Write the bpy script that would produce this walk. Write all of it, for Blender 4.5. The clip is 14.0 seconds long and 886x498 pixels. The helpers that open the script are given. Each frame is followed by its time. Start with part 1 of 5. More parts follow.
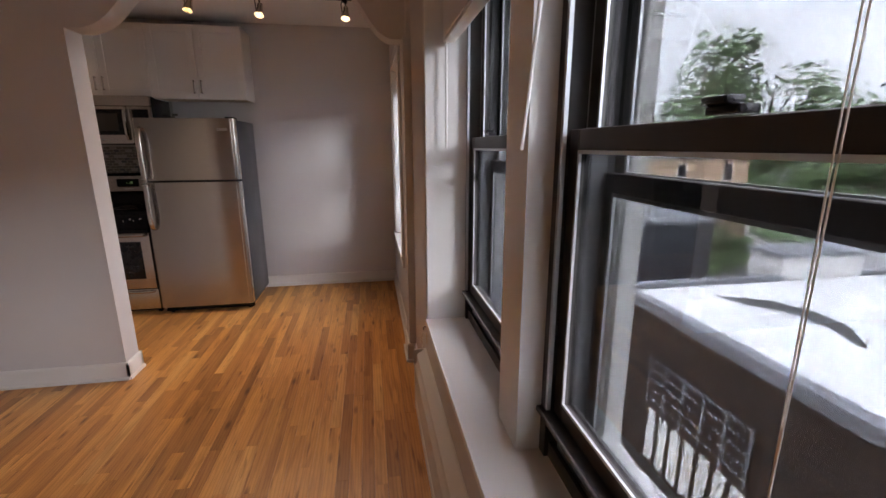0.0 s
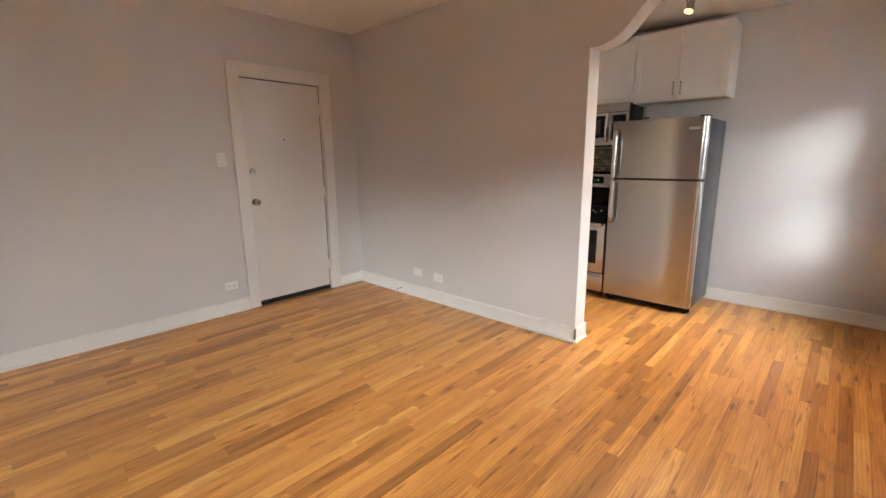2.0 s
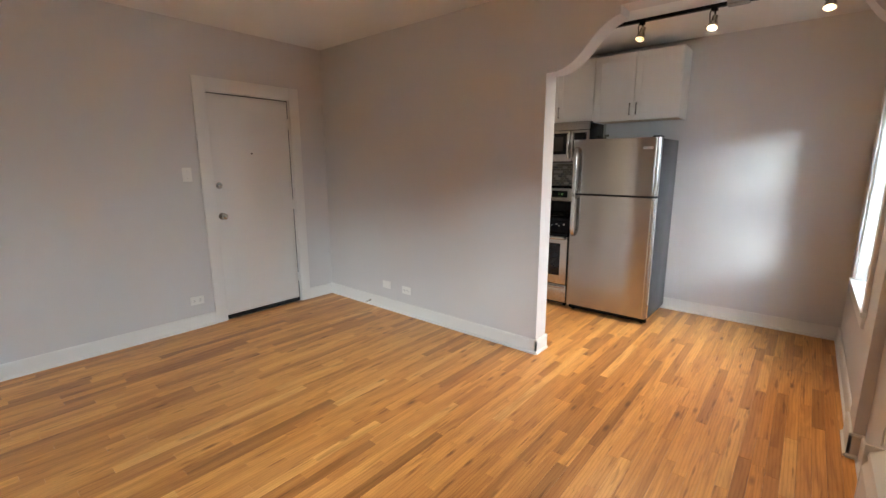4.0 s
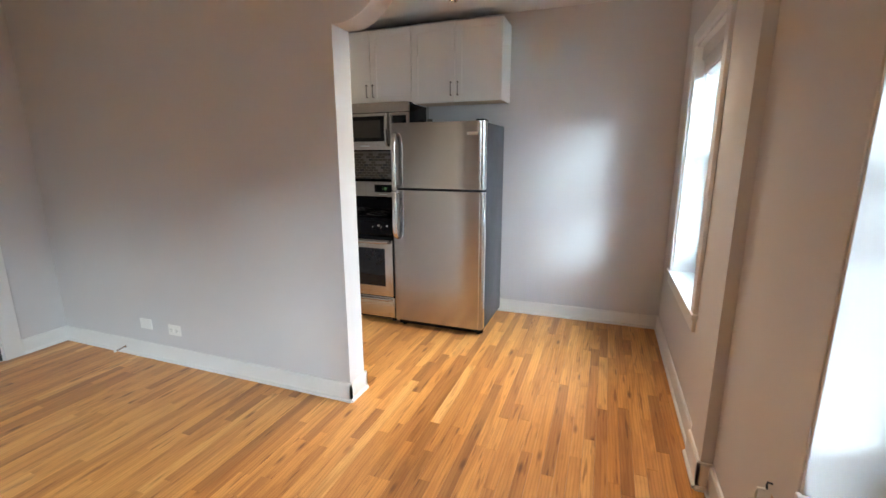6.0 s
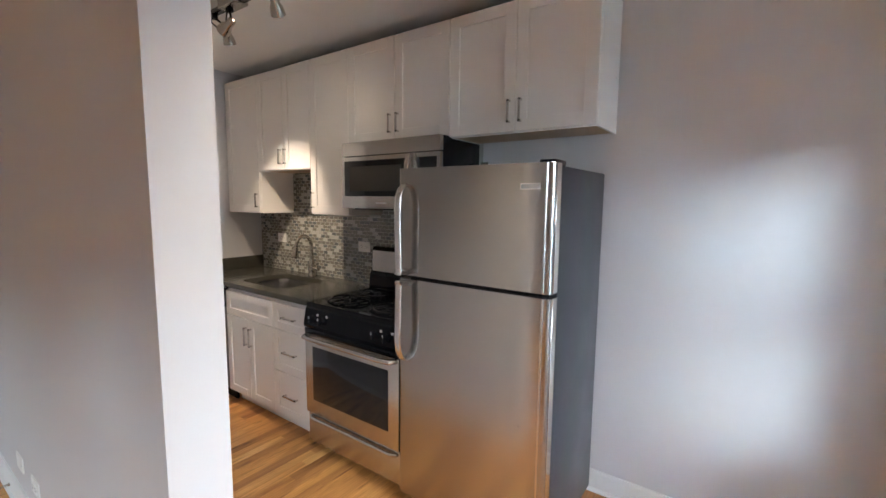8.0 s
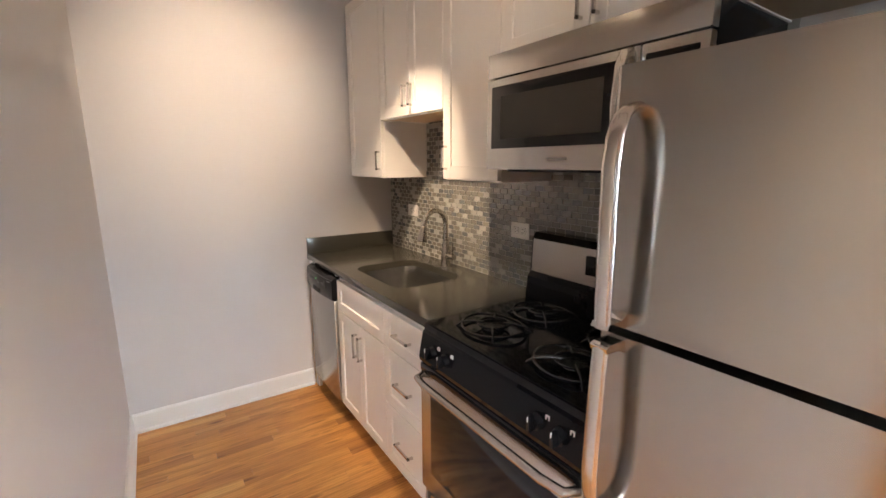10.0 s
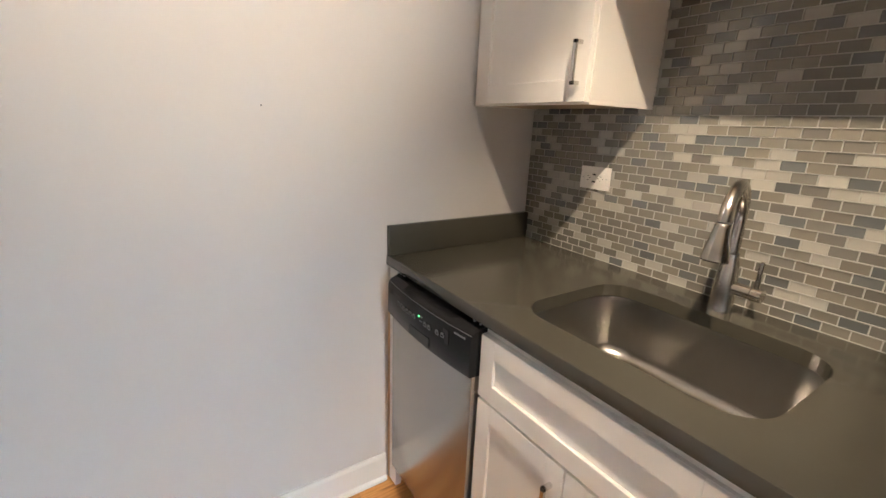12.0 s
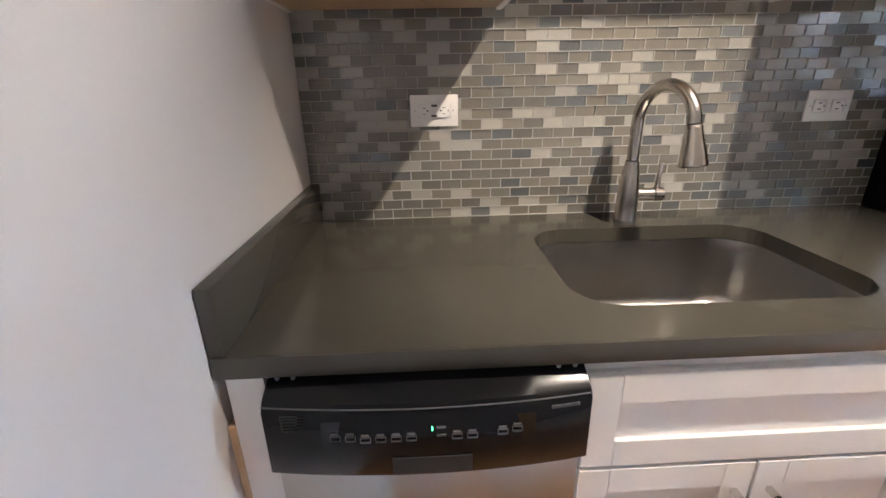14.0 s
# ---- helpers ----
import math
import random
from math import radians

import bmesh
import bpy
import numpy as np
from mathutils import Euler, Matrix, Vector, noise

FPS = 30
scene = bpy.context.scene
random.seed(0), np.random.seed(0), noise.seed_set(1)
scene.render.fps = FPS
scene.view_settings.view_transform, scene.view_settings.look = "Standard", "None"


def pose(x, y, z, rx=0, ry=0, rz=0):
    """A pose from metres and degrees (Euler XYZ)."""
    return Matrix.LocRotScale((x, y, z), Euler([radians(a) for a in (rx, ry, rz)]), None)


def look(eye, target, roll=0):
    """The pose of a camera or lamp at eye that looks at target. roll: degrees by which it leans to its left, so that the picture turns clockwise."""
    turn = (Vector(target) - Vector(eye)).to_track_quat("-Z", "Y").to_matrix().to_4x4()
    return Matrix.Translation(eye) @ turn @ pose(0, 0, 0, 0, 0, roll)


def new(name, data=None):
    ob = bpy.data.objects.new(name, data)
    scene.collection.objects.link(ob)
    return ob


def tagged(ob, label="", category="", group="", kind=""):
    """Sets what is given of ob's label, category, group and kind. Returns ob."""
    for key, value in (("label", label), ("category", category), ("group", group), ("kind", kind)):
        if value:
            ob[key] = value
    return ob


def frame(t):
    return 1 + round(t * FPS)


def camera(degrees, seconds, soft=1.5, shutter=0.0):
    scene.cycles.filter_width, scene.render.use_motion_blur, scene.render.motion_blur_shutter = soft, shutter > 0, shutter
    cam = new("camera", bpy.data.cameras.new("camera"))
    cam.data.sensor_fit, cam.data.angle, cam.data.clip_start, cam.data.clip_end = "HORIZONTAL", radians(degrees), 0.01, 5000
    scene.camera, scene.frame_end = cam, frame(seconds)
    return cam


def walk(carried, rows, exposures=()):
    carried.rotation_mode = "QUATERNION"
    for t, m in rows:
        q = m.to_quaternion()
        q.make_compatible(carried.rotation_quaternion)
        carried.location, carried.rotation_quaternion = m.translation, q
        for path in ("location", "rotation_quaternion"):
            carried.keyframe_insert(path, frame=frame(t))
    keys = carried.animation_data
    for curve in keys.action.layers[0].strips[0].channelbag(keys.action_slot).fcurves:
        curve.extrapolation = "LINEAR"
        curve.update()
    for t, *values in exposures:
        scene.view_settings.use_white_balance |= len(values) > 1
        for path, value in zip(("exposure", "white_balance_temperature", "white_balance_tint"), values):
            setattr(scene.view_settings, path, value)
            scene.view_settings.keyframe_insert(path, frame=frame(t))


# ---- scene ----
cam = camera(91.3, 14.0)
PATH = [
    (0, (0.909, 0.76, 1.447), (1.229, 2.68, 0.985), -0.2),
    (0.5, (0.847, 0.664, 1.443), (0.627, 2.601, 0.995), -0.9),
    (1, (0.802, 0.661, 1.408), (0.145, 2.504, 0.993), -0.5),
    (1.5, (0.746, 0.682, 1.4), (-0.272, 2.351, 0.981), -0.6),
    (2, (0.696, 0.676, 1.366), (-0.64, 2.108, 0.957), -0.6),
    (4.3, (0.827, 0.703, 1.461), (-0.399, 2.239, 1.089), 0.0),
    (4.5, (0.785, 0.718, 1.442), (-0.3, 2.353, 1.054), 0.2),
    (5, (0.766, 0.839, 1.432), (-0.021, 2.625, 0.995), 0.4),
    (5.5, (0.752, 1.179, 1.445), (0.047, 2.999, 1.008), 0.2),
    (6, (0.664, 1.582, 1.429), (-0.021, 3.414, 1.007), -0.2),
    (6.5, (0.582, 2.031, 1.452), (-0.096, 3.871, 1.06), -0.3),
    (7, (0.535, 2.449, 1.518), (-0.197, 4.287, 1.229), 0.3),
    (7.5, (0.471, 2.843, 1.531), (-0.42, 4.622, 1.333), 0.7),
    (8, (0.428, 3.174, 1.529), (-0.735, 4.786, 1.308), 0.6),
    (8.2, (0.411, 3.299, 1.525), (-0.863, 4.822, 1.284), 0.6),
    (10.3, (-0.602, 4.002, 1.483), (-2.239, 5.086, 1.102), -0.1),
    (10.5, (-0.73, 4.021, 1.445), (-2.37, 5.106, 1.077), 0.0),
    (11, (-1.089, 4.1, 1.415), (-2.754, 5.126, 0.997), 0.4),
    (11.5, (-1.513, 4.151, 1.384), (-3.208, 5.107, 0.924), 1.7),
    (12, (-1.948, 4.154, 1.355), (-3.546, 5.222, 0.8), 2.2),
    (12.5, (-2.34, 4.153, 1.371), (-3.643, 5.552, 0.784), 2.4),
    (13, (-2.662, 4.247, 1.391), (-3.533, 5.93, 0.752), 0.3),
    (13.5, (-2.874, 4.27, 1.411), (-3.165, 6.134, 0.747), -1.4),
    (14, (-2.926, 4.274, 1.258), (-2.853, 6.143, 0.548), -1.2),
]
walk(cam, [(t, look(eye, target, roll)) for t, eye, target, roll in PATH],
     exposures=[(0.0, 1.3, 7600, 28), (0.5, 2.15, 8300, 28), (1.0, 2.65, 9000, 29), (1.5, 2.6, 9100, 25), (2.0, 2.6, 7700, 17), (4.5, 2.4, 6600, 10), (5.0, 2.35, 5500, 4), (5.5, 2.4, 5600, 4), (6.0, 2.6, 6450, 9),
                (6.5, 2.45, 6200, 7), (7.0, 2.45, 6250, 9), (7.5, 2.6, 6300, 10), (8.0, 2.5, 6400, 13), (10.5, 2.95, 7400, 19), (11.5, 2.95, 7300, 17), (12.0, 3.0, 6700, 12), (12.5, 3.0, 6200, 11), (13.0, 3.0, 6350, 13), (14.0, 3.2, 5900, 15)])

# ---------- world and light ----------
world = bpy.data.worlds.new("world")
scene.world = world
world.use_nodes = True
wn, wl = world.node_tree.nodes, world.node_tree.links
wn.clear()
w_out = wn.new("ShaderNodeOutputWorld")
w_bg = wn.new("ShaderNodeBackground")
w_sky = wn.new("ShaderNodeTexSky")
w_sky.sky_type, w_sky.sun_disc = "NISHITA", False
w_sky.sun_elevation, w_sky.sun_rotation = radians(16), radians(134)
w_sky.air_density, w_sky.dust_density = 1.0, 3.0
w_co = wn.new("ShaderNodeTexCoord")
w_no = wn.new("ShaderNodeTexNoise")
w_no.inputs["Scale"].default_value, w_no.inputs["Detail"].default_value = 2.6, 6
w_ramp = wn.new("ShaderNodeValToRGB")
w_ramp.color_ramp.elements[0].position, w_ramp.color_ramp.elements[1].position = 0.36, 0.62
w_ramp.color_ramp.elements[0].color, w_ramp.color_ramp.elements[1].color = (0.55, 0.55, 0.55, 1), (1, 1, 1, 1)
w_mix = wn.new("ShaderNodeMixRGB")
w_mix.inputs[2].default_value = (84.0, 100.0, 118.0, 1)
wl.new(w_co.outputs["Generated"], w_no.inputs["Vector"])
wl.new(w_no.outputs["Fac"], w_ramp.inputs[0])
wl.new(w_ramp.outputs[0], w_mix.inputs[0])
wl.new(w_sky.outputs[0], w_mix.inputs[1])
w_sep = wn.new("ShaderNodeSeparateXYZ")
w_up = wn.new("ShaderNodeMapRange")
w_up.inputs["From Min"].default_value, w_up.inputs["From Max"].default_value = 0.0, 1.0
w_up.inputs["To Min"].default_value, w_up.inputs["To Max"].default_value = 0.70, 2.5
w_mul = wn.new("ShaderNodeVectorMath")
w_mul.operation = "SCALE"
wl.new(w_co.outputs["Generated"], w_sep.inputs[0])
wl.new(w_sep.outputs["Z"], w_up.inputs["Value"])
wl.new(w_mix.outputs[0], w_mul.inputs[0])
wl.new(w_up.outputs[0], w_mul.inputs["Scale"])
wl.new(w_mul.outputs[0], w_bg.inputs[0])
w_bg.inputs["Strength"].default_value = 0.15
wl.new(w_bg.outputs[0], w_out.inputs[0])

sun = new("sun", bpy.data.lights.new("sun", "SUN"))
sun.data.energy, sun.data.angle, sun.data.color = 0.66, radians(15), (0.66, 0.86, 1.0)
sun.matrix_world = look((11.4, -11.0, 4.6), (0, 0, 0))


def spot(name, eye, target, watts, cone, blend, color=(1.0, 0.83, 0.62)):
    lamp = new(name, bpy.data.lights.new(name, "SPOT"))
    lamp.data.energy, lamp.data.spot_size, lamp.data.spot_blend = watts, radians(cone), blend
    lamp.data.color, lamp.data.shadow_soft_size = color, 0.012
    lamp.matrix_world = look(eye, target)
    return lamp


# head position, aim
HEADS = [((-2.06, 4.54, 2.40), (-2.50, 5.16, 0.96), 22, 60), ((-1.90, 4.42, 2.40), (-3.22, 4.36, 1.86), 10.0, 64), ((-1.445, 4.44, 2.385), (-1.95, 5.12, 1.55), 0.9, 110),
         ((-0.325, 4.42, 2.40), (-0.62, 3.3, 0.0), 10, 85), ((0.158, 4.42, 2.39), (0.02, 3.2, 0.0), 10, 85),
         ((0.778, 4.42, 2.39), (0.62, 3.3, 0.0), 10, 85)]
for eye, aim, watts, cone in HEADS:
    d = (Vector(aim) - Vector(eye)).normalized()
    spot("track_lamp", Vector(eye) + d * 0.012, aim, watts, cone, 1.0)

# fill lamps that boost sky light, in the unseen window's and kitchen window's openings
fill_liv = new("living_window_fill", bpy.data.lights.new("living_window_fill", "AREA"))
fill_liv.data.shape, fill_liv.data.size, fill_liv.data.size_y = "RECTANGLE", 1.5, 1.3
fill_liv.data.energy, fill_liv.data.spread, fill_liv.data.color = 5.0, radians(95), (0.72, 0.90, 1.0)
fill_liv.matrix_world = look((1.50, -0.41, 1.39), (-3.0, 0.6, -2.0))
fill_kit = new("kitchen_window_fill", bpy.data.lights.new("kitchen_window_fill", "AREA"))
fill_kit.data.shape, fill_kit.data.size, fill_kit.data.size_y = "RECTANGLE", 0.74, 1.3
fill_kit.data.energy, fill_kit.data.spread, fill_kit.data.color = 3.7, radians(85), (0.80, 0.92, 1.0)
fill_kit.matrix_world = look((1.50, 4.517, 1.37), (-3.0, 4.45, -0.55))


# ---------- materials ----------
def mat(name, color, rough=0.5, metal=0.0, vary=0.06, scale=6.0, fine=60.0, bump=0.05, coat=0.0, spec=0.5, stretch=(1, 1, 1), random_obj=0.0, random_isl=0.0, rough_vary=0.08, color2=None, depth=0.002):
    m = bpy.data.materials.new(name)
    m.use_nodes = True
    n, l = m.node_tree.nodes, m.node_tree.links
    b = n["Principled BSDF"]
    b.inputs["Metallic"].default_value = metal
    b.inputs["Coat Weight"].default_value = coat
    b.inputs["Coat Roughness"].default_value = 0.12
    b.inputs["Specular IOR Level"].default_value = spec
    co = n.new("ShaderNodeTexCoord")
    mp = n.new("ShaderNodeMapping")
    mp.inputs["Scale"].default_value = stretch
    l.new(co.outputs["Object"], mp.inputs[0])
    big, small = n.new("ShaderNodeTexNoise"), n.new("ShaderNodeTexNoise")
    big.inputs["Scale"].default_value, big.inputs["Detail"].default_value = scale, 4
    small.inputs["Scale"].default_value, small.inputs["Detail"].default_value = fine, 3
    for t in (big, small):
        l.new(mp.outputs[0], t.inputs["Vector"])
    mixn = n.new("ShaderNodeMath")
    mixn.operation = "MULTIPLY_ADD"
    mixn.inputs[1].default_value = 0.6
    l.new(big.outputs["Fac"], mixn.inputs[0])
    half = n.new("ShaderNodeMath")
    half.operation = "MULTIPLY"
    half.inputs[1].default_value = 0.4
    l.new(small.outputs["Fac"], half.inputs[0])
    l.new(half.outputs[0], mixn.inputs[2])
    fac = mixn.outputs[0]
    ramp = n.new("ShaderNodeMixRGB")
    lo = tuple(c * (1 - vary) for c in color)
    hi = tuple(min(1, c * (1 + vary)) for c in (color2 or color))
    ramp.inputs[1].default_value, ramp.inputs[2].default_value = (*lo, 1), (*hi, 1)
    l.new(fac, ramp.inputs[0])
    out = ramp.outputs[0]
    if random_obj or random_isl:
        src = n.new("ShaderNodeObjectInfo").outputs["Random"] if random_obj else n.new("ShaderNodeNewGeometry").outputs["Random Per Island"]
        k = random_obj or random_isl
        mr = n.new("ShaderNodeMapRange")
        mr.inputs["To Min"].default_value, mr.inputs["To Max"].default_value = 1 - k, 1 + k
        l.new(src, mr.inputs["Value"])
        hs = n.new("ShaderNodeHueSaturation")
        l.new(mr.outputs[0], hs.inputs["Value"])
        l.new(out, hs.inputs["Color"])
        out = hs.outputs[0]
    l.new(out, b.inputs["Base Color"])
    rr = n.new("ShaderNodeMapRange")
    rr.inputs["To Min"].default_value, rr.inputs["To Max"].default_value = max(0.02, rough - rough_vary), min(1, rough + rough_vary)
    l.new(fac, rr.inputs["Value"])
    l.new(rr.outputs[0], b.inputs["Roughness"])
    if bump:
        bp = n.new("ShaderNodeBump")
        bp.inputs["Strength"].default_value, bp.inputs["Distance"].default_value = bump, depth
        l.new(small.outputs["Fac"], bp.inputs["Height"])
        l.new(bp.outputs[0], b.inputs["Normal"])
    return m


def brushed(m, amount=0.75, turn=0.25):
    """Gives a metal the stretched highlights of brushing."""
    n, l = m.node_tree.nodes, m.node_tree.links
    b = n["Principled BSDF"]
    tan = n.new("ShaderNodeTangent")
    tan.direction_type, tan.axis = "RADIAL", "Z"
    l.new(tan.outputs[0], b.inputs["Tangent"])
    b.inputs["Anisotropic"].default_value, b.inputs["Anisotropic Rotation"].default_value = amount, turn
    return m


def oak(name, per):
    """Strip oak: each board its own tone, long grain, cathedral streaks and small dark flecks."""
    m = bpy.data.materials.new(name)
    m.use_nodes = True
    n, l = m.node_tree.nodes, m.node_tree.links
    b = n["Principled BSDF"]
    co = n.new("ShaderNodeTexCoord")
    rnd = n.new("ShaderNodeObjectInfo").outputs["Random"] if per == "object" else n.new("ShaderNodeNewGeometry").outputs["Random Per Island"]
    sh = n.new("ShaderNodeMath")
    sh.operation = "MULTIPLY"
    sh.inputs[1].default_value = 91.0
    l.new(rnd, sh.inputs[0])
    cx = n.new("ShaderNodeCombineXYZ")
    l.new(sh.outputs[0], cx.inputs[0])
    l.new(sh.outputs[0], cx.inputs[1])
    ad = n.new("ShaderNodeVectorMath")
    geo = n.new("ShaderNodeNewGeometry")
    l.new(geo.outputs["Position"], ad.inputs[0])
    l.new(cx.outputs[0], ad.inputs[1])
    mp = n.new("ShaderNodeMapping")
    mp.inputs["Scale"].default_value = (13, 1.3, 13)
    l.new(ad.outputs[0], mp.inputs[0])
    grain = n.new("ShaderNodeTexNoise")
    grain.inputs["Scale"].default_value, grain.inputs["Detail"].default_value, grain.inputs["Distortion"].default_value = 1.0, 5, 1.6
    l.new(mp.outputs[0], grain.inputs["Vector"])
    mp2 = n.new("ShaderNodeMapping")
    mp2.inputs["Scale"].default_value = (240, 9, 240)
    l.new(ad.outputs[0], mp2.inputs[0])
    pores = n.new("ShaderNodeTexNoise")
    pores.inputs["Scale"].default_value, pores.inputs["Detail"].default_value = 1.0, 3
    l.new(mp2.outputs[0], pores.inputs["Vector"])
    tone = n.new("ShaderNodeValToRGB")
    e = tone.color_ramp.elements
    e[0].position, e[0].color = 0.0, (0.35, 0.145, 0.041, 1)
    e[1].position, e[1].color = 1.0, (0.76, 0.42, 0.155, 1)
    for p, c in ((0.15, (0.50, 0.215, 0.060, 1)), (0.5, (0.63, 0.288, 0.083, 1)), (0.9, (0.69, 0.335, 0.104, 1))):
        k = e.new(p)
        k.color = c
    l.new(rnd, tone.inputs[0])
    gr = n.new("ShaderNodeValToRGB")
    g = gr.color_ramp.elements
    g[0].position, g[0].color = 0.28, (0.72, 0.62, 0.52, 1)
    g[1].position, g[1].color = 0.56, (1.08, 1.07, 1.05, 1)
    l.new(grain.outputs["Fac"], gr.inputs[0])

    def times(a, factor, amount=1.0):
        x = n.new("ShaderNodeMixRGB")
        x.blend_type = "MULTIPLY"
        x.inputs[0].default_value = amount
        l.new(a, x.inputs[1])
        l.new(factor, x.inputs[2])
        return x

    def ramp(fac, p0, c0, p1, c1):
        r = n.new("ShaderNodeValToRGB")
        q = r.color_ramp.elements
        q[0].position, q[0].color = p0, (*c0, 1)
        q[1].position, q[1].color = p1, (*c1, 1)
        l.new(fac, r.inputs[0])
        return r.outputs[0]

    def scaled(v):
        x = n.new("ShaderNodeMapping")
        x.inputs["Scale"].default_value = v
        l.new(ad.outputs[0], x.inputs[0])
        return x.outputs[0]
    mul = times(tone.outputs[0], gr.outputs[0])
    # cathedral figure: rings cut lengthways
    wave = n.new("ShaderNodeTexWave")
    wave.wave_type, wave.rings_direction = "RINGS", "Z"
    wave.inputs["Scale"].default_value, wave.inputs["Distortion"].default_value, wave.inputs["Detail"].default_value, wave.inputs["Detail Scale"].default_value = 9.0, 7.0, 3, 0.7
    l.new(scaled((2.2, 0.16, 1)), wave.inputs["Vector"])
    mul = times(mul.outputs[0], ramp(wave.outputs["Fac"], 0.05, (0.74, 0.62, 0.50), 0.45, (1.0, 1.0, 1.0)), 0.45)
    # knots and mineral streaks
    knot = n.new("ShaderNodeTexVoronoi")
    knot.inputs["Scale"].default_value, knot.inputs["Randomness"].default_value = 1.0, 1.0
    l.new(scaled((9.0, 2.6, 1)), knot.inputs["Vector"])
    mul = times(mul.outputs[0], ramp(knot.outputs["Distance"], 0.05, (0.26, 0.16, 0.10), 0.15, (1.0, 1.0, 1.0)), 0.8)
    streak = n.new("ShaderNodeTexNoise")
    streak.inputs["Scale"].default_value, streak.inputs["Detail"].default_value = 1.0, 2
    l.new(scaled((38.0, 3.4, 1)), streak.inputs["Vector"])
    mul = times(mul.outputs[0], ramp(streak.outputs["Fac"], 0.29, (0.38, 0.26, 0.18), 0.38, (1.0, 1.0, 1.0)), 0.7)
    mul2 = times(mul.outputs[0], ramp(pores.outputs["Fac"], 0.28, (0.62, 0.55, 0.48), 0.45, (1.0, 1.0, 1.0)), 0.5)
    l.new(mul2.outputs[0], b.inputs["Base Color"])
    wear = n.new("ShaderNodeTexNoise")
    wear.inputs["Scale"].default_value = 2.2
    l.new(geo.outputs["Position"], wear.inputs["Vector"])
    rr = n.new("ShaderNodeMapRange")
    rr.inputs["To Min"].default_value, rr.inputs["To Max"].default_value = 0.26, 0.42
    l.new(wear.outputs["Fac"], rr.inputs["Value"])
    l.new(rr.outputs[0], b.inputs["Roughness"])
    bp = n.new("ShaderNodeBump")
    bp.inputs["Strength"].default_value, bp.inputs["Distance"].default_value = 0.12, 0.001
    l.new(pores.outputs["Fac"], bp.inputs["Height"])
    l.new(bp.outputs[0], b.inputs["Normal"])
    return m


def glass_mat(name, tint=(1, 1, 1), gloss=0.05):
    """Thin flat pane: tinted see-through glass with a faint mirror gloss on each face."""
    m = bpy.data.materials.new(name)
    m.use_nodes = True
    n, l = m.node_tree.nodes, m.node_tree.links
    n.clear()
    out = n.new("ShaderNodeOutputMaterial")
    mix = n.new("ShaderNodeMixShader")
    see = n.new("ShaderNodeBsdfTransparent")
    shine = n.new("ShaderNodeBsdfGlossy")
    see.inputs["Color"].default_value = (*[c ** 0.5 for c in tint], 1)
    shine.inputs["Roughness"].default_value = 0.01
    mix.inputs[0].default_value = gloss
    l.new(see.outputs[0], mix.inputs[1])
    l.new(shine.outputs[0], mix.inputs[2])
    l.new(mix.outputs[0], out.inputs["Surface"])
    return m


def emit_mat(name, color, strength):
    m = bpy.data.materials.new(name)
    m.use_nodes = True
    b = m.node_tree.nodes["Principled BSDF"]
    b.inputs["Base Color"].default_value = (*color, 1)
    b.inputs["Emission Color"].default_value = (*color, 1)
    b.inputs["Emission Strength"].default_value = strength
    return m


M_WALL = mat("wall_paint", (0.63, 0.605, 0.595), 0.62, vary=0.03, scale=1.6, fine=180, bump=0.10, depth=0.0008)
M_CEIL = mat("ceiling_paint", (0.80, 0.785, 0.765), 0.7, vary=0.03, scale=1.5, fine=150, bump=0.10, depth=0.001)
M_TRIM = mat("trim_paint", (0.77, 0.75, 0.72), 0.38, vary=0.04, scale=4, fine=90, bump=0.06, depth=0.001)
M_CAB = mat("cabinet_paint", (0.80, 0.77, 0.73), 0.30, vary=0.02, scale=3, fine=120, bump=0.02, depth=0.0005)
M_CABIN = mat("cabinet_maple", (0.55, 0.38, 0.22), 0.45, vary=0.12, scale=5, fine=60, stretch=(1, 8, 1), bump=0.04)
M_OAK = oak("oak_board", "object")
M_OAKS = oak("oak_boards_far", "island")
M_GAP = mat("floor_joint", (0.05, 0.025, 0.012), 0.8, vary=0.2)
M_STEEL = mat("brushed_steel", (0.43, 0.41, 0.385), 0.23, 1.0, vary=0.02, scale=6, fine=25, stretch=(0.5, 0.5, 60), bump=0, rough_vary=0.06)
M_STEELH = mat("brushed_steel_across", (0.55, 0.525, 0.495), 0.25, 1.0, vary=0.015, scale=6, fine=25, stretch=(0.5, 60, 60), bump=0, rough_vary=0.015)
brushed(M_STEEL)
M_HANDLE = mat("satin_handle_steel", (0.62, 0.60, 0.57), 0.24, 1.0, vary=0.02, bump=0, rough_vary=0.03)
brushed(M_STEELH)
M_NICKEL = mat("satin_nickel", (0.50, 0.47, 0.43), 0.25, 1.0, vary=0.0, bump=0, rough_vary=0.0)
M_CHROME = mat("chrome", (0.75, 0.73, 0.70), 0.10, 1.0, vary=0.03, bump=0)
M_BLACK = mat("black_enamel", (0.005, 0.005, 0.006), 0.06, vary=0.3, bump=0, spec=0.16, rough_vary=0.02)
M_BLACKP = mat("black_plastic", (0.007, 0.007, 0.008), 0.22, vary=0.2, bump=0.02, spec=0.22)
M_IRON = mat("cast_iron", (0.012, 0.012, 0.013), 0.24, vary=0.3, bump=0.1, fine=200, spec=0.6)
M_FRSIDE = mat("fridge_side", (0.022, 0.023, 0.026), 0.30, spec=0.22, vary=0.1, fine=320, bump=0.25, depth=0.001)
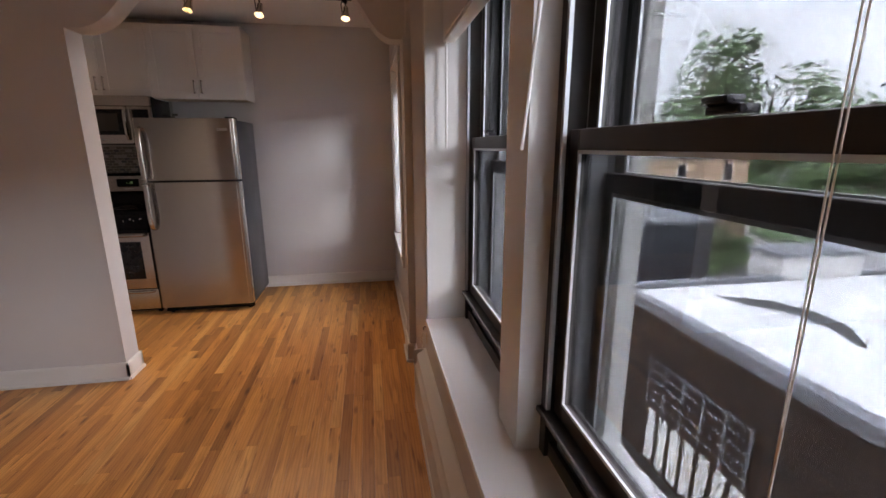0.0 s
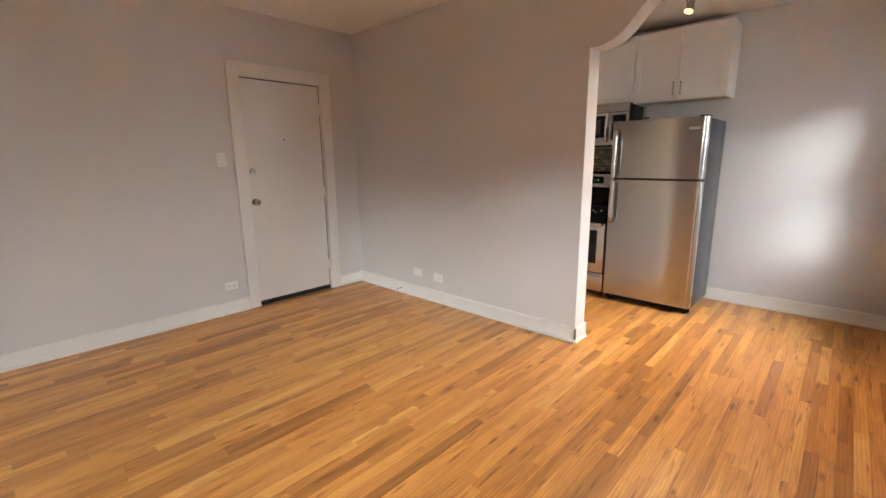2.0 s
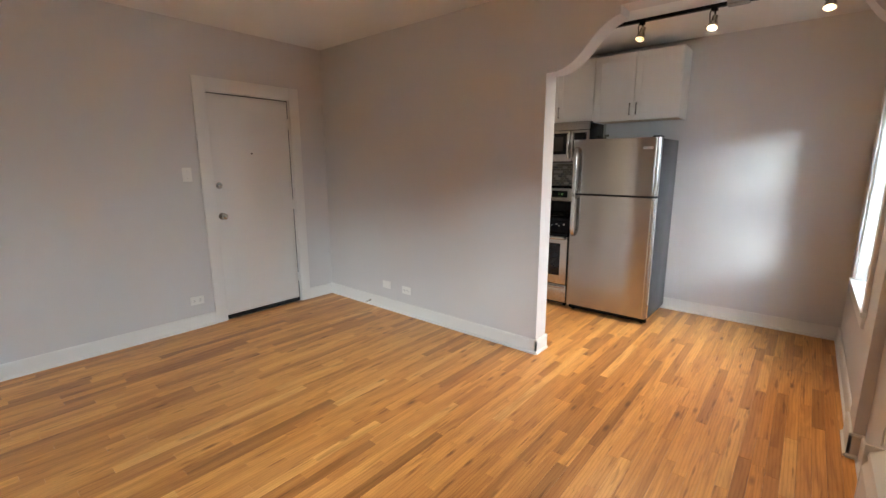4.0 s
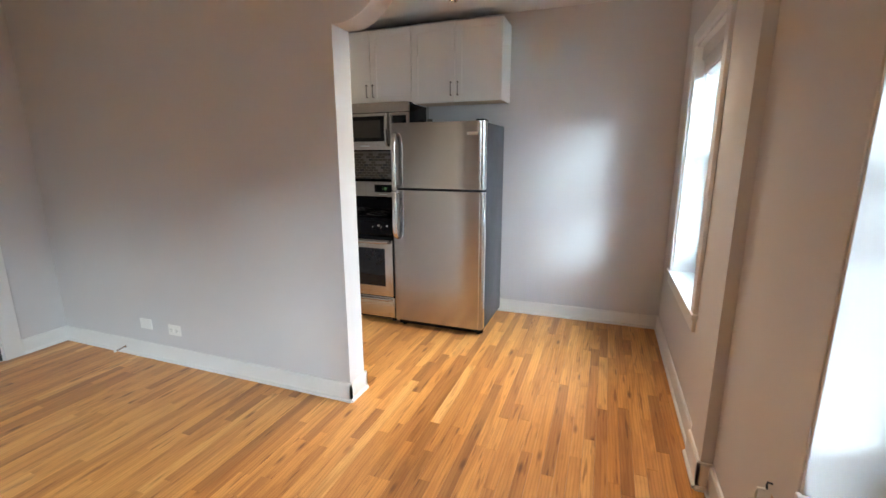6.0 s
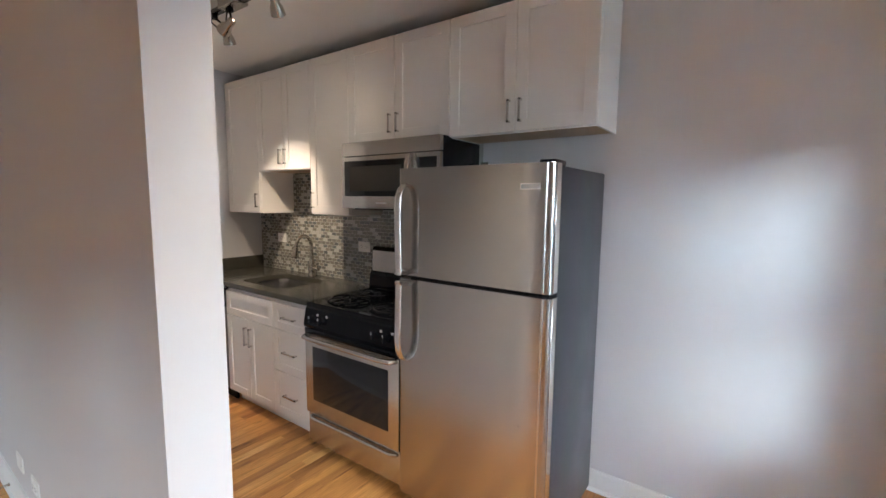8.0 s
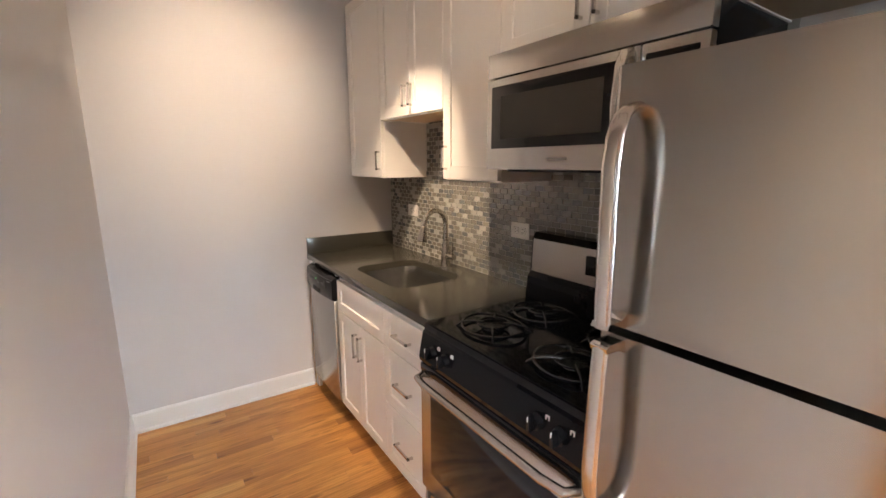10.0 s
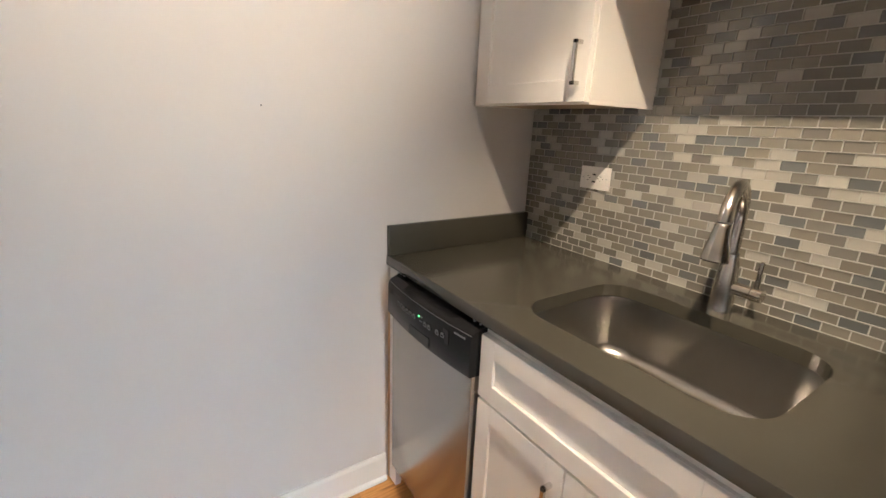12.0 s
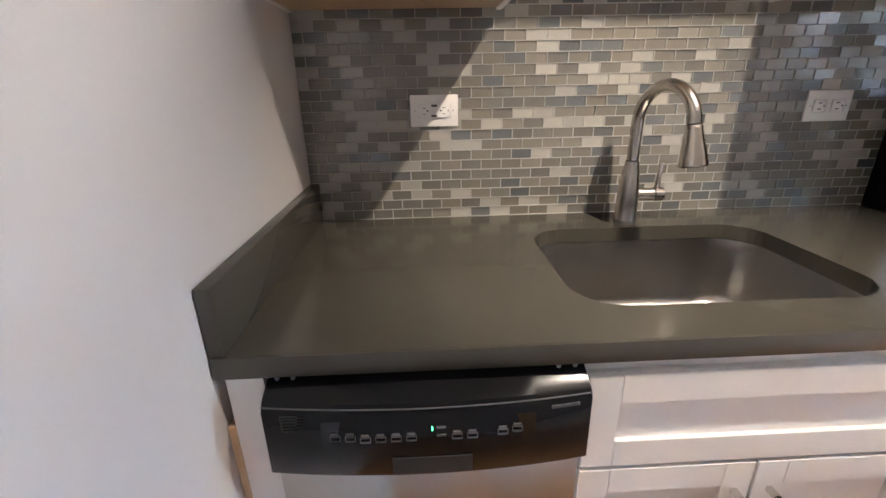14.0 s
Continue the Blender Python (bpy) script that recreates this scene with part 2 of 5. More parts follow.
M_DKGLASS = mat("dark_oven_glass", (0.008, 0.008, 0.009), 0.05, vary=0.2, bump=0, spec=0.3)
M_QUARTZ = mat("grey_quartz", (0.060, 0.056, 0.045), 0.16, vary=0.12, scale=9, fine=420, bump=0.01, rough_vary=0.05)
M_SINK = mat("sink_steel", (0.47, 0.455, 0.435), 0.25, 1.0, vary=0.05, scale=4, fine=30, stretch=(14, 14, 1), bump=0, rough_vary=0.05)
M_GROUT = mat("pale_grout", (0.39, 0.38, 0.345), 0.85, vary=0.15, bump=0.2, fine=300)
M_WINF = mat("bronze_window_frame", (0.035, 0.030, 0.028), 0.42, vary=0.18, bump=0.05)
M_ALU = mat("mill_aluminium", (0.55, 0.56, 0.57), 0.38, 0.9, vary=0.08, bump=0.04)
M_OUTERF = mat("grey_outer_frame", (0.42, 0.43, 0.44), 0.5, vary=0.1, bump=0.04)
# pane tints darken the bright outdoor view; daylight coming in skips them
M_GLASS = glass_mat("window_glass", (0.185, 0.196, 0.200))
M_KGLASS = glass_mat("dimming_kitchen_glass", (0.32, 0.36, 0.375))
M_PLATE = mat("white_plastic", (0.82, 0.80, 0.76), 0.32, vary=0.02, bump=0)
M_MARK = mat("grey_print", (0.10, 0.10, 0.105), 0.5, vary=0.1, bump=0)
M_STUB = mat("dark_blue_rubber", (0.02, 0.03, 0.06), 0.5, vary=0.2, bump=0)
M_SCREEN = mat("oven_screen", (0.045, 0.044, 0.040), 0.25, vary=0.2, fine=600, bump=0)
M_SLOT = mat("dark_slot", (0.02, 0.02, 0.02), 0.6, vary=0.1, bump=0)
M_BLIND = mat("blind_slat", (0.74, 0.71, 0.67), 0.4, vary=0.05)
M_CORD = mat("cord", (0.60, 0.56, 0.50), 0.7, vary=0.1, fine=600)
M_BULB = emit_mat("lit_bulb", (1.0, 0.78, 0.45), 28.0)
M_CLOCK = emit_mat("clock_digits", (0.45, 0.9, 0.4), 0.05)
M_GREENLED = emit_mat("green_led", (0.1, 1.0, 0.3), 0.6)


# ---------- builders ----------
def box(bm, x0, y0, z0, x1, y1, z1):
    v = [bm.verts.new(p) for p in ((x0, y0, z0), (x1, y0, z0), (x1, y1, z0), (x0, y1, z0), (x0, y0, z1), (x1, y0, z1), (x1, y1, z1), (x0, y1, z1))]
    for f in ((3, 2, 1, 0), (4, 5, 6, 7), (0, 1, 5, 4), (1, 2, 6, 5), (2, 3, 7, 6), (3, 0, 4, 7)):
        bm.faces.new([v[i] for i in f])
    return bm


def bbox(x0, y0, z0, x1, y1, z1, r=0.0, seg=2):
    bm = box(bmesh.new(), min(x0, x1), min(y0, y1), min(z0, z1), max(x0, x1), max(y0, y1), max(z0, z1))
    if r:
        bmesh.ops.bevel(bm, geom=bm.edges[:], offset=r, segments=seg, affect="EDGES", profile=0.5)
    return bm


def cyl(p0, p1, r0, r1=None, n=20, caps=True):
    r1 = r0 if r1 is None else r1
    a, b = Vector(p0), Vector(p1)
    bm = bmesh.new()
    rot = (b - a).to_track_quat("Z", "Y").to_matrix().to_4x4()
    bmesh.ops.create_cone(bm, cap_ends=caps, segments=n, radius1=r0, radius2=r1, depth=(b - a).length, matrix=Matrix.Translation((a + b) / 2) @ rot)
    return bm


def tube(points, r, n=10, radii=None, bm=None, caps=True):
    """A round bar swept along points."""
    bm = bm or bmesh.new()
    pts = [Vector(p) for p in points]
    rings = []
    side = None
    for i, p in enumerate(pts):
        d = (pts[min(i + 1, len(pts) - 1)] - pts[max(i - 1, 0)]).normalized()
        if side is None:
            side = d.orthogonal().normalized()
        side = (side - d * side.dot(d)).normalized()
        up = d.cross(side)
        rr = radii[i] if radii else r
        rings.append([bm.verts.new(p + (side * math.cos(2 * math.pi * k / n) + up * math.sin(2 * math.pi * k / n)) * rr) for k in range(n)])
    for a, b in zip(rings, rings[1:]):
        for k in range(n):
            bm.faces.new((a[k], a[(k + 1) % n], b[(k + 1) % n], b[k]))
    if caps:
        bm.faces.new(rings[0][::-1])
        bm.faces.new(rings[-1])
    return bm


def prism(profile, axis, a, b):
    """A profile (two coordinates per point) drawn out along axis from a to b."""
    bm = bmesh.new()

    def at(u, v, w):
        return {"x": (w, u, v), "y": (u, w, v), "z": (u, v, w)}[axis]
    lo = [bm.verts.new(at(u, v, a)) for u, v in profile]
    hi = [bm.verts.new(at(u, v, b)) for u, v in profile]
    bm.faces.new(lo)
    bm.faces.new(hi[::-1])
    for i in range(len(lo)):
        j = (i + 1) % len(lo)
        bm.faces.new((lo[i], hi[i], hi[j], lo[j]))
    bmesh.ops.recalc_face_normals(bm, faces=bm.faces[:])
    return bm


def merge(*parts):
    out = bmesh.new()
    for p in parts:
        me = bpy.data.meshes.new("m")
        p.to_mesh(me)
        out.from_mesh(me)
        bpy.data.meshes.remove(me)
        p.free()
    return out


def link(name, bm, material, smooth=False):
    bmesh.ops.recalc_face_normals(bm, faces=bm.faces[:])
    me = bpy.data.meshes.new(name)
    bm.to_mesh(me)
    bm.free()
    me.materials.append(material)
    if smooth:
        me.polygons.foreach_set("use_smooth", [True] * len(me.polygons))
        me.set_sharp_from_angle(angle=radians(38))
    return new(name, me)


def thing(name, at, label, category, group=""):
    ob = new(name)
    ob.location = at
    return tagged(ob, label, category, group)


def part(name, bm, material, parent, label="", smooth=True):
    """A mesh of its own, given in world places, under a thing or a part."""
    ob = link(name, bm, material, smooth)
    ob.parent = parent
    if parent.parent is None:
        ob.matrix_parent_inverse = Matrix.Translation(-parent.location)
    if label:
        ob["label"] = label
    return ob


def structure(name, bm, material, label="", category="", smooth=False):
    return tagged(link(name, bm, material, smooth), label, category, kind="structure")


def wall_with_holes(axis, f0, f1, a0, a1, z0, z1, holes):
    """A wall between f0 and f1 across, a0 to a1 along, with openings (a, b, za, zb)."""
    cuts_a = sorted({a0, a1, *[h[0] for h in holes], *[h[1] for h in holes]})
    cuts_z = sorted({z0, z1, *[h[2] for h in holes], *[h[3] for h in holes]})
    bm = bmesh.new()
    for a, b in zip(cuts_a, cuts_a[1:]):
        for c, d in zip(cuts_z, cuts_z[1:]):
            if any(h[0] <= (a + b) / 2 <= h[1] and h[2] <= (c + d) / 2 <= h[3] for h in holes):
                continue
            if axis == "x":
                box(bm, f0, a, c, f1, b, d)
            else:
                box(bm, a, f0, c, b, f1, d)
    bmesh.ops.remove_doubles(bm, verts=bm.verts[:], dist=1e-5)
    seen = {}
    for f in bm.faces:
        seen.setdefault(frozenset(f.verts), []).append(f)
    bmesh.ops.delete(bm, geom=[f for fs in seen.values() if len(fs) > 1 for f in fs], context="FACES_ONLY")
    return bm


# ---------- plan ----------
XW, XE, YS, YA, YB, YN = -3.292, 1.152, -2.2, 3.578, 3.733, 5.41   # west, east (kitchen), south, arch wall front and back, north
XKW, XL, XOUT = -3.225, 1.178, 1.53                                # kitchen's west wall, living room's window wall, outer face
ZL, ZK = 2.63, 2.57                                                # ceilings
SILL, HEAD = 0.623, 2.15
W1, W2 = (1.921, 2.738), (0.60, 1.755)                                # living room windows along y
# extra opening out of view, added to let more daylight into the room
W_ADDED = (-1.25, 0.425)
KW = (4.09, 4.945, 0.623, 2.11)                                      # kitchen window

structure("floor_base", bbox(XW - 0.2, YS - 0.2, -0.25, XE + 0.1, YN + 0.2, -0.012), M_GAP, "dark joints under strip oak floor", "floor")
DOOR = (2.378, 3.172, 0.0, 2.087)
structure("wall_west", wall_with_holes("x", XW - 0.2, XW, YS - 0.2, YA + 0.02, -0.01, 2.9, [DOOR]), M_WALL, "pale grey painted wall with entry door", "wall")
structure("wall_kitchen_west", bbox(XW - 0.2, YA + 0.02, -0.01, XKW, YN + 0.2, 2.9), M_WALL, "pale grey painted kitchen end wall", "wall")
structure("wall_north", bbox(XKW, YN, -0.01, XE + 0.4, YN + 0.2, 2.9), M_WALL, "pale grey painted kitchen back wall", "wall")
structure("wall_south", bbox(XW, YS - 0.2, -0.01, XOUT, YS, 2.9), M_WALL, "pale grey painted wall", "wall")
structure("wall_east_living", wall_with_holes("x", XL, XOUT, YS, 3.52, -0.01, 2.9, [(W_ADDED[0], W1[1], SILL - 0.03, HEAD)]), M_WALL, "pale grey painted window wall", "wall")
structure("wall_east_kitchen", wall_with_holes("x", XE, XOUT, 3.52, YN, -0.01, 2.9, [(KW[0], KW[1], KW[2] - 0.03, KW[3])]), M_WALL, "pale grey painted window wall", "wall")
structure("window_pier", bbox(1.278, W2[1], SILL - 0.03, XOUT - 0.02, W1[0], HEAD), M_TRIM, "white painted pier between the windows", "trim")
# pier beside the added opening, also out of view
structure("added_pier", bbox(1.278, W_ADDED[1], SILL - 0.03, XOUT - 0.02, W2[0], HEAD), M_TRIM, "white painted pier between the windows", "trim")
structure("ceiling_living", bbox(XW, YS, ZL, XOUT, YB - 0.02, ZL + 0.2), M_CEIL, "white painted ceiling", "ceiling")
structure("ceiling_kitchen", bbox(XKW, YB - 0.02, ZK, XOUT, YN, ZK + 0.2), M_CEIL, "white painted kitchen ceiling", "ceiling")


def s_curve(x0, z0, x1, z1, n=14):
    out = []
    for i in range(n + 1):
        t = i / n
        out.append((x0 + (x1 - x0) * t, z0 + (z1 - z0) * (0.55 * (t - math.sin(2 * math.pi * t) / (2 * math.pi)) + 0.45 * t)))
    return out


XJ, XP = -0.670, 1.15
profile = [(XW, -0.01), (XJ, -0.01), (XJ, 2.07), (-0.64, 2.07)]
profile += [(-0.60, 2.07)] + s_curve(-0.575, 2.075, -0.195, 2.35) + [(-0.19, 2.35), (-0.19, 2.40)]
profile += [(0.78, 2.40), (0.78, 2.35)] + s_curve(1.05, 2.075, 0.785, 2.35)[::-1] + [(1.075, 2.07), (1.10, 2.07), (XP + 0.004, 2.07), (XP + 0.004, 2.9), (XW, 2.9)]
structure("wall_arch", prism(profile, "y", YA, YB), M_WALL, "pale grey wall with shaped arch to the kitchen", "wall")
structure("arch_pilaster", bbox(1.132, 3.505, -0.01, XE + 0.03, YB, 2.072), M_WALL, "grey pilaster under the arch", "wall")


def baseboard(x0, y0, x1, y1, nx, ny, h=0.115):
    """Board with an eased top and a shoe strip, along a wall whose normal is (nx, ny)."""
    prof = [(0.0, 0.0), (0.024, 0.0), (0.024, 0.012), (0.014, 0.02), (0.014, h - 0.012), (0.009, h), (0.0, h)]
    if nx:
        bm = prism([(x0 + nx * u, v) for u, v in prof], "y", y0, y1)
    else:
        bm = prism([(y0 + ny * u, v) for u, v in prof], "x", x0, x1)
    return structure("baseboard", bm, M_TRIM, "white painted baseboard along the wall", "baseboard")


baseboard(XW, YS, XW, DOOR[0] - 0.105, 1, 0)
baseboard(XW, DOOR[1] + 0.105, XW, YA, 1, 0)
baseboard(XW, YA, XJ + 0.014, YA, 0, -1)
baseboard(XJ, YA - 0.014, XJ, YB + 0.014, 1, 0)
baseboard(XKW, YB, XJ + 0.014, YB, 0, 1)
baseboard(XKW, YB, XKW, 4.77, 1, 0)
baseboard(-0.93, YN, XE, YN, 0, -1)
baseboard(XE, YB, XE, YN, -1, 0)
baseboard(1.132, 3.491, 1.132, YB + 0.012, -1, 0, 0.13)
baseboard(1.118, 3.505, 1.178, 3.505, 0, -1, 0.13)
baseboard(XL, 2.96, XL, 3.49, -1, 0, 0.13)


# ---------- entry door ----------
def entry_door():
    y0, y1, zt = DOOR[0], DOOR[1], DOOR[3]
    d = thing("door_1", (XW, (y0 + y1) / 2, 0), "closed white painted flush entry door", "door")
    d["kind"] = "structure"
    part("leaf", bbox(XW - 0.06, y0 + 0.012, 0.04, XW - 0.016, y1 - 0.012, zt - 0.013, 0.002), M_TRIM, d)
    # threshold and backing are near black for the shade under the leaf
    part("threshold", bbox(XW - 0.10, y0, -0.005, XW - 0.02, y1, 0.012), M_SLOT, d, "threshold strip coloured black for the shade under the door")
    part("backing", bbox(XW - 0.2, y0, 0.0, XW - 0.12, y1, zt), M_SLOT, d)
    # dark strips laid in the gap to draw its shadow line
    for a, b in ((y0 + 0.0052, y0 + 0.0118), (y1 - 0.0118, y1 - 0.0052)):
        part("gap_shade", bbox(XW - 0.05, a, 0.0, XW - 0.018, b, zt - 0.006), M_SLOT, d, "dark strip for the shadow in the gap round the door leaf", False)
    part("gap_shade", bbox(XW - 0.05, y0 + 0.0118, zt - 0.0128, XW - 0.018, y1 - 0.0118, zt - 0.0055), M_SLOT, d, "dark strip for the shadow in the gap round the door leaf", False)
    case = []
    case.append(bbox(XW, y0 - 0.105, 0, XW + 0.02, y0, zt + 0.115, 0.003))
    case.append(bbox(XW, y1, 0, XW + 0.02, y1 + 0.105, zt + 0.115, 0.003))
    case.append(bbox(XW, y0, zt, XW + 0.019, y1, zt + 0.115, 0.003))
    for c in case:
        part("casing", c, M_TRIM, d)
    for a, b in ((y0 - 0.0, y0 + 0.005), (y1 - 0.005, y1)):
        part("jamb", bbox(XW - 0.12, a, 0, XW - 0.001, b, zt), M_TRIM, d)
    part("head_jamb", bbox(XW - 0.12, y0 + 0.005, zt - 0.005, XW - 0.001, y1 - 0.005, zt), M_TRIM, d)
    for z in (1.86, 1.05, 0.27):
        part("hinge", merge(cyl((XW - 0.008, y1 - 0.004, z - 0.05), (XW - 0.008, y1 - 0.004, z + 0.05), 0.007, n=12), bbox(XW - 0.02, y1 - 0.03, z - 0.05, XW - 0.014, y1 - 0.004, z + 0.05)), M_TRIM, d, "painted hinge")
    k = part("knob", merge(cyl((XW - 0.018, 2.43, 0.99), (XW - 0.008, 2.43, 0.99), 0.033, n=28), cyl((XW - 0.01, 2.43, 0.99), (XW + 0.03, 2.43, 0.99), 0.012), tube([(XW + 0.025, 2.43, 0.99), (XW + 0.032, 2.43, 0.99), (XW + 0.045, 2.43, 0.99), (XW + 0.056, 2.43, 0.99), (XW + 0.06, 2.43, 0.99)], 0.02, 24, [0.012, 0.022, 0.028, 0.022, 0.012])), M_NICKEL, d, "round satin metal door knob")
    part("deadbolt", merge(cyl((XW - 0.018, 2.43, 1.27), (XW - 0.006, 2.43, 1.27), 0.031, 0.027, n=28), bbox(XW - 0.006, 2.41, 1.264, XW + 0.012, 2.45, 1.276, 0.003)), M_NICKEL, d, "satin metal deadbolt turn")
    part("peephole", cyl((XW - 0.018, 2.76, 1.56), (XW - 0.013, 2.76, 1.56), 0.008, n=16), M_SLOT, d)


entry_door()


# ---------- windows ----------
def sash(parent, name, x, y0, y1, z0, z1, fw, th, material, glass):
    """A sash of four rails round a pane."""
    s = part(name, merge(bbox(x, y0, z0, x + th, y0 + fw, z1, 0.002, 1), bbox(x, y1 - fw, z0, x + th, y1, z1, 0.002, 1),
                         bbox(x, y0 + fw, z0, x + th, y1 - fw, z0 + fw, 0.002, 1), bbox(x, y0 + fw, z1 - fw, x + th, y1 - fw, z1, 0.002, 1)), material, parent, "", False)
    bead = 0.008
    part("glazing_bead", merge(*[bbox(x - 0.002, a, c, x + 0.004, b, d) for a, b, c, d in (
        (y0 + fw, y0 + fw + bead, z0 + fw, z1 - fw), (y1 - fw - bead, y1 - fw, z0 + fw, z1 - fw),
        (y0 + fw + bead, y1 - fw - bead, z0 + fw, z0 + fw + bead), (y0 + fw + bead, y1 - fw - bead, z1 - fw - bead, z1 - fw))]), M_ALU, s, "", False)
    g = part("pane", bbox(x + th / 2 - 0.002, y0 + fw - 0.004, z0 + fw - 0.004, x + th / 2 + 0.002, y1 - fw + 0.004, z1 - fw + 0.004), glass, s, "window glass tinted dark to dim the outdoor view", False)
    g.visible_shadow = False
    return s


def window(name, y0, y1, z0, z1, xf, meet, label, glass):
    w = thing(name, (xf, (y0 + y1) / 2, z0), label, "window")
    w["kind"] = "structure"
    e = 0.035
    part("frame", merge(bbox(xf, y0, z0, xf + 0.058, y0 + e, z1), bbox(xf, y1 - e, z0, xf + 0.058, y1, z1), bbox(xf, y0 + e, z1 - e, xf + 0.058, y1 - e, z1)), M_WINF, w, "dark bronze aluminium frame", False)
    # outer half coloured pale in place of the daylit brick jamb outside
    part("outer_frame", merge(bbox(xf + 0.058, y0, z0, xf + 0.16, y0 + e, z1), bbox(xf + 0.058, y1 - e, z0, xf + 0.16, y1, z1), bbox(xf + 0.058, y0 + e, z1 - e, xf + 0.16, y1 - e, z1)), M_OUTERF, w, "pale grey outer frame standing in for the lit brick jamb", False)
    part("track", merge(*[bbox(xf - 0.004, a, z0 + 0.15, xf + 0.006, b, z1 - e) for a, b in ((y0 + e, y0 + e + 0.012), (y1 - e - 0.012, y1 - e))]), M_ALU, w, "", False)
    part("sill_box", merge(bbox(xf + 0.012, y0, z0, xf + 0.13, y1, z0 + 0.02), bbox(xf + 0.06, y0 + e, z0 + 0.02, xf + 0.07, y1 - e, z0 + 0.14)), M_WINF, w, "dark recessed sill box", False)
    part("sill_rail", bbox(xf + 0.012, y0, z0 + 0.02, xf + 0.022, y1, z0 + 0.045), M_WINF, w, "", False)
    part("screen_rail", merge(bbox(xf + 0.03, y0 + 0.05, z0 + 0.035, xf + 0.04, y1 - 0.05, z0 + 0.065), bbox(xf + 0.045, y0 + 0.12, z0 + 0.075, xf + 0.052, y1 - 0.05, z0 + 0.09)), M_ALU, w, "bare aluminium screen rail", False)
    part("cap_rail", bbox(xf - 0.015, y0, z0 + 0.122, xf + 0.06, y1, z0 + 0.138, 0.003, 1), M_WINF, w, "", False)
    low = sash(w, "lower_sash", xf + 0.02, y0 + e, y1 - e, z0 + 0.138, meet + 0.027, 0.045, 0.035, M_WINF, glass)
    up = sash(w, "upper_sash", xf + 0.06, y0 + e, y1 - e, meet - 0.027, z1 - e, 0.045, 0.035, M_WINF, glass)
    storm = sash(w, "storm_sash", xf + 0.11, y0 + e, y1 - e, z0 + 0.03, meet - 0.07, 0.045, 0.02, M_WINF, glass)
    storm2 = sash(w, "upper_storm_sash", xf + 0.135, y0 + e, y1 - e, meet - 0.12, z1 - e, 0.045, 0.02, M_WINF, glass)
    ym = (y0 + y1) / 2 + 0.1
    part("latch", merge(bbox(xf + 0.015, ym - 0.03, meet + 0.03, xf + 0.045, ym + 0.03, meet + 0.042, 0.003), bbox(xf + 0.01, ym - 0.012, meet + 0.042, xf + 0.04, ym + 0.035, meet + 0.054, 0.004)), M_BLACKP, w, "black sash latch")
    return w


XF = 1.345
window("window_1", W1[0], W1[1], SILL, HEAD, XF, 1.456, "dark bronze double-hung window with storm sash", M_GLASS)
window("window_2", W2[0], W2[1], SILL, HEAD, XF, 1.456, "dark bronze double-hung window overlooking flat roofs", M_GLASS)
window("window_3", KW[0], KW[1], KW[2], KW[3], 1.325, 1.456, "dark bronze double-hung kitchen window", M_KGLASS)

# unseen window that fills the added opening
window("added_window", W_ADDED[0], W_ADDED[1], SILL, HEAD, XF, 1.456, "unseen dark bronze double-hung window added for daylight", M_GLASS)
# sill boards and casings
structure("window_sill_1", bbox(XL - 0.028, W_ADDED[0] + 0.001, SILL - 0.03, 1.36, W1[1] - 0.001, SILL, 0.004), M_TRIM, "white painted window sill board", "sill")
structure("window_reveal_1", bbox(XL - 0.018, W1[1] - 0.012, SILL, XF, W1[1] - 0.0005, HEAD, 0.002), M_TRIM, "white painted window reveal", "trim")
structure("window_casing_1", bbox(XL - 0.022, W1[1] - 0.0005, SILL - 0.03, XL, W1[1] + 0.075, HEAD + 0.08, 0.003), M_WALL, "white painted window edge trim", "trim")
# reveal at the unseen end of the added opening
structure("added_reveal", bbox(XL - 0.018, W_ADDED[0] + 0.0005, SILL, XF, W_ADDED[0] + 0.012, HEAD, 0.002), M_TRIM, "white painted window reveal", "trim")
structure("window_sill_2", bbox(XE - 0.03, KW[0] - 0.09, KW[2] - 0.028, 1.35, KW[1] + 0.09, KW[2], 0.004), M_TRIM, "white painted kitchen window sill", "sill")
structure("window_apron_2", bbox(XE - 0.018, KW[0] - 0.07, KW[2] - 0.10, XE, KW[1] + 0.07, KW[2] - 0.028, 0.003), M_TRIM, "white painted apron under the sill", "trim")
for n, (a, b, c, d) in enumerate(((KW[0] - 0.075, KW[0], KW[2], KW[3] + 0.08), (KW[1], KW[1] + 0.075, KW[2], KW[3] + 0.08), (KW[0], KW[1], KW[3], KW[3] + 0.08))):
    structure("window_casing_2", bbox(XE - 0.02, a, c, XE, b, d, 0.004), M_TRIM, "white painted kitchen window casing", "trim")
for a, b in ((KW[0] + 0.0005, KW[0] + 0.012), (KW[1] - 0.012, KW[1] - 0.0005)):
    structure("window_reveal_3", bbox(XE - 0.002, a, KW[2], 1.325, b, KW[3], 0.001), M_TRIM, "white painted window reveal", "trim")
structure("window_reveal_3", bbox(XE - 0.002, KW[0] + 0.012, KW[3] - 0.012, 1.325, KW[1] - 0.012, KW[3] - 0.0005), M_TRIM, "white painted window head reveal", "trim")


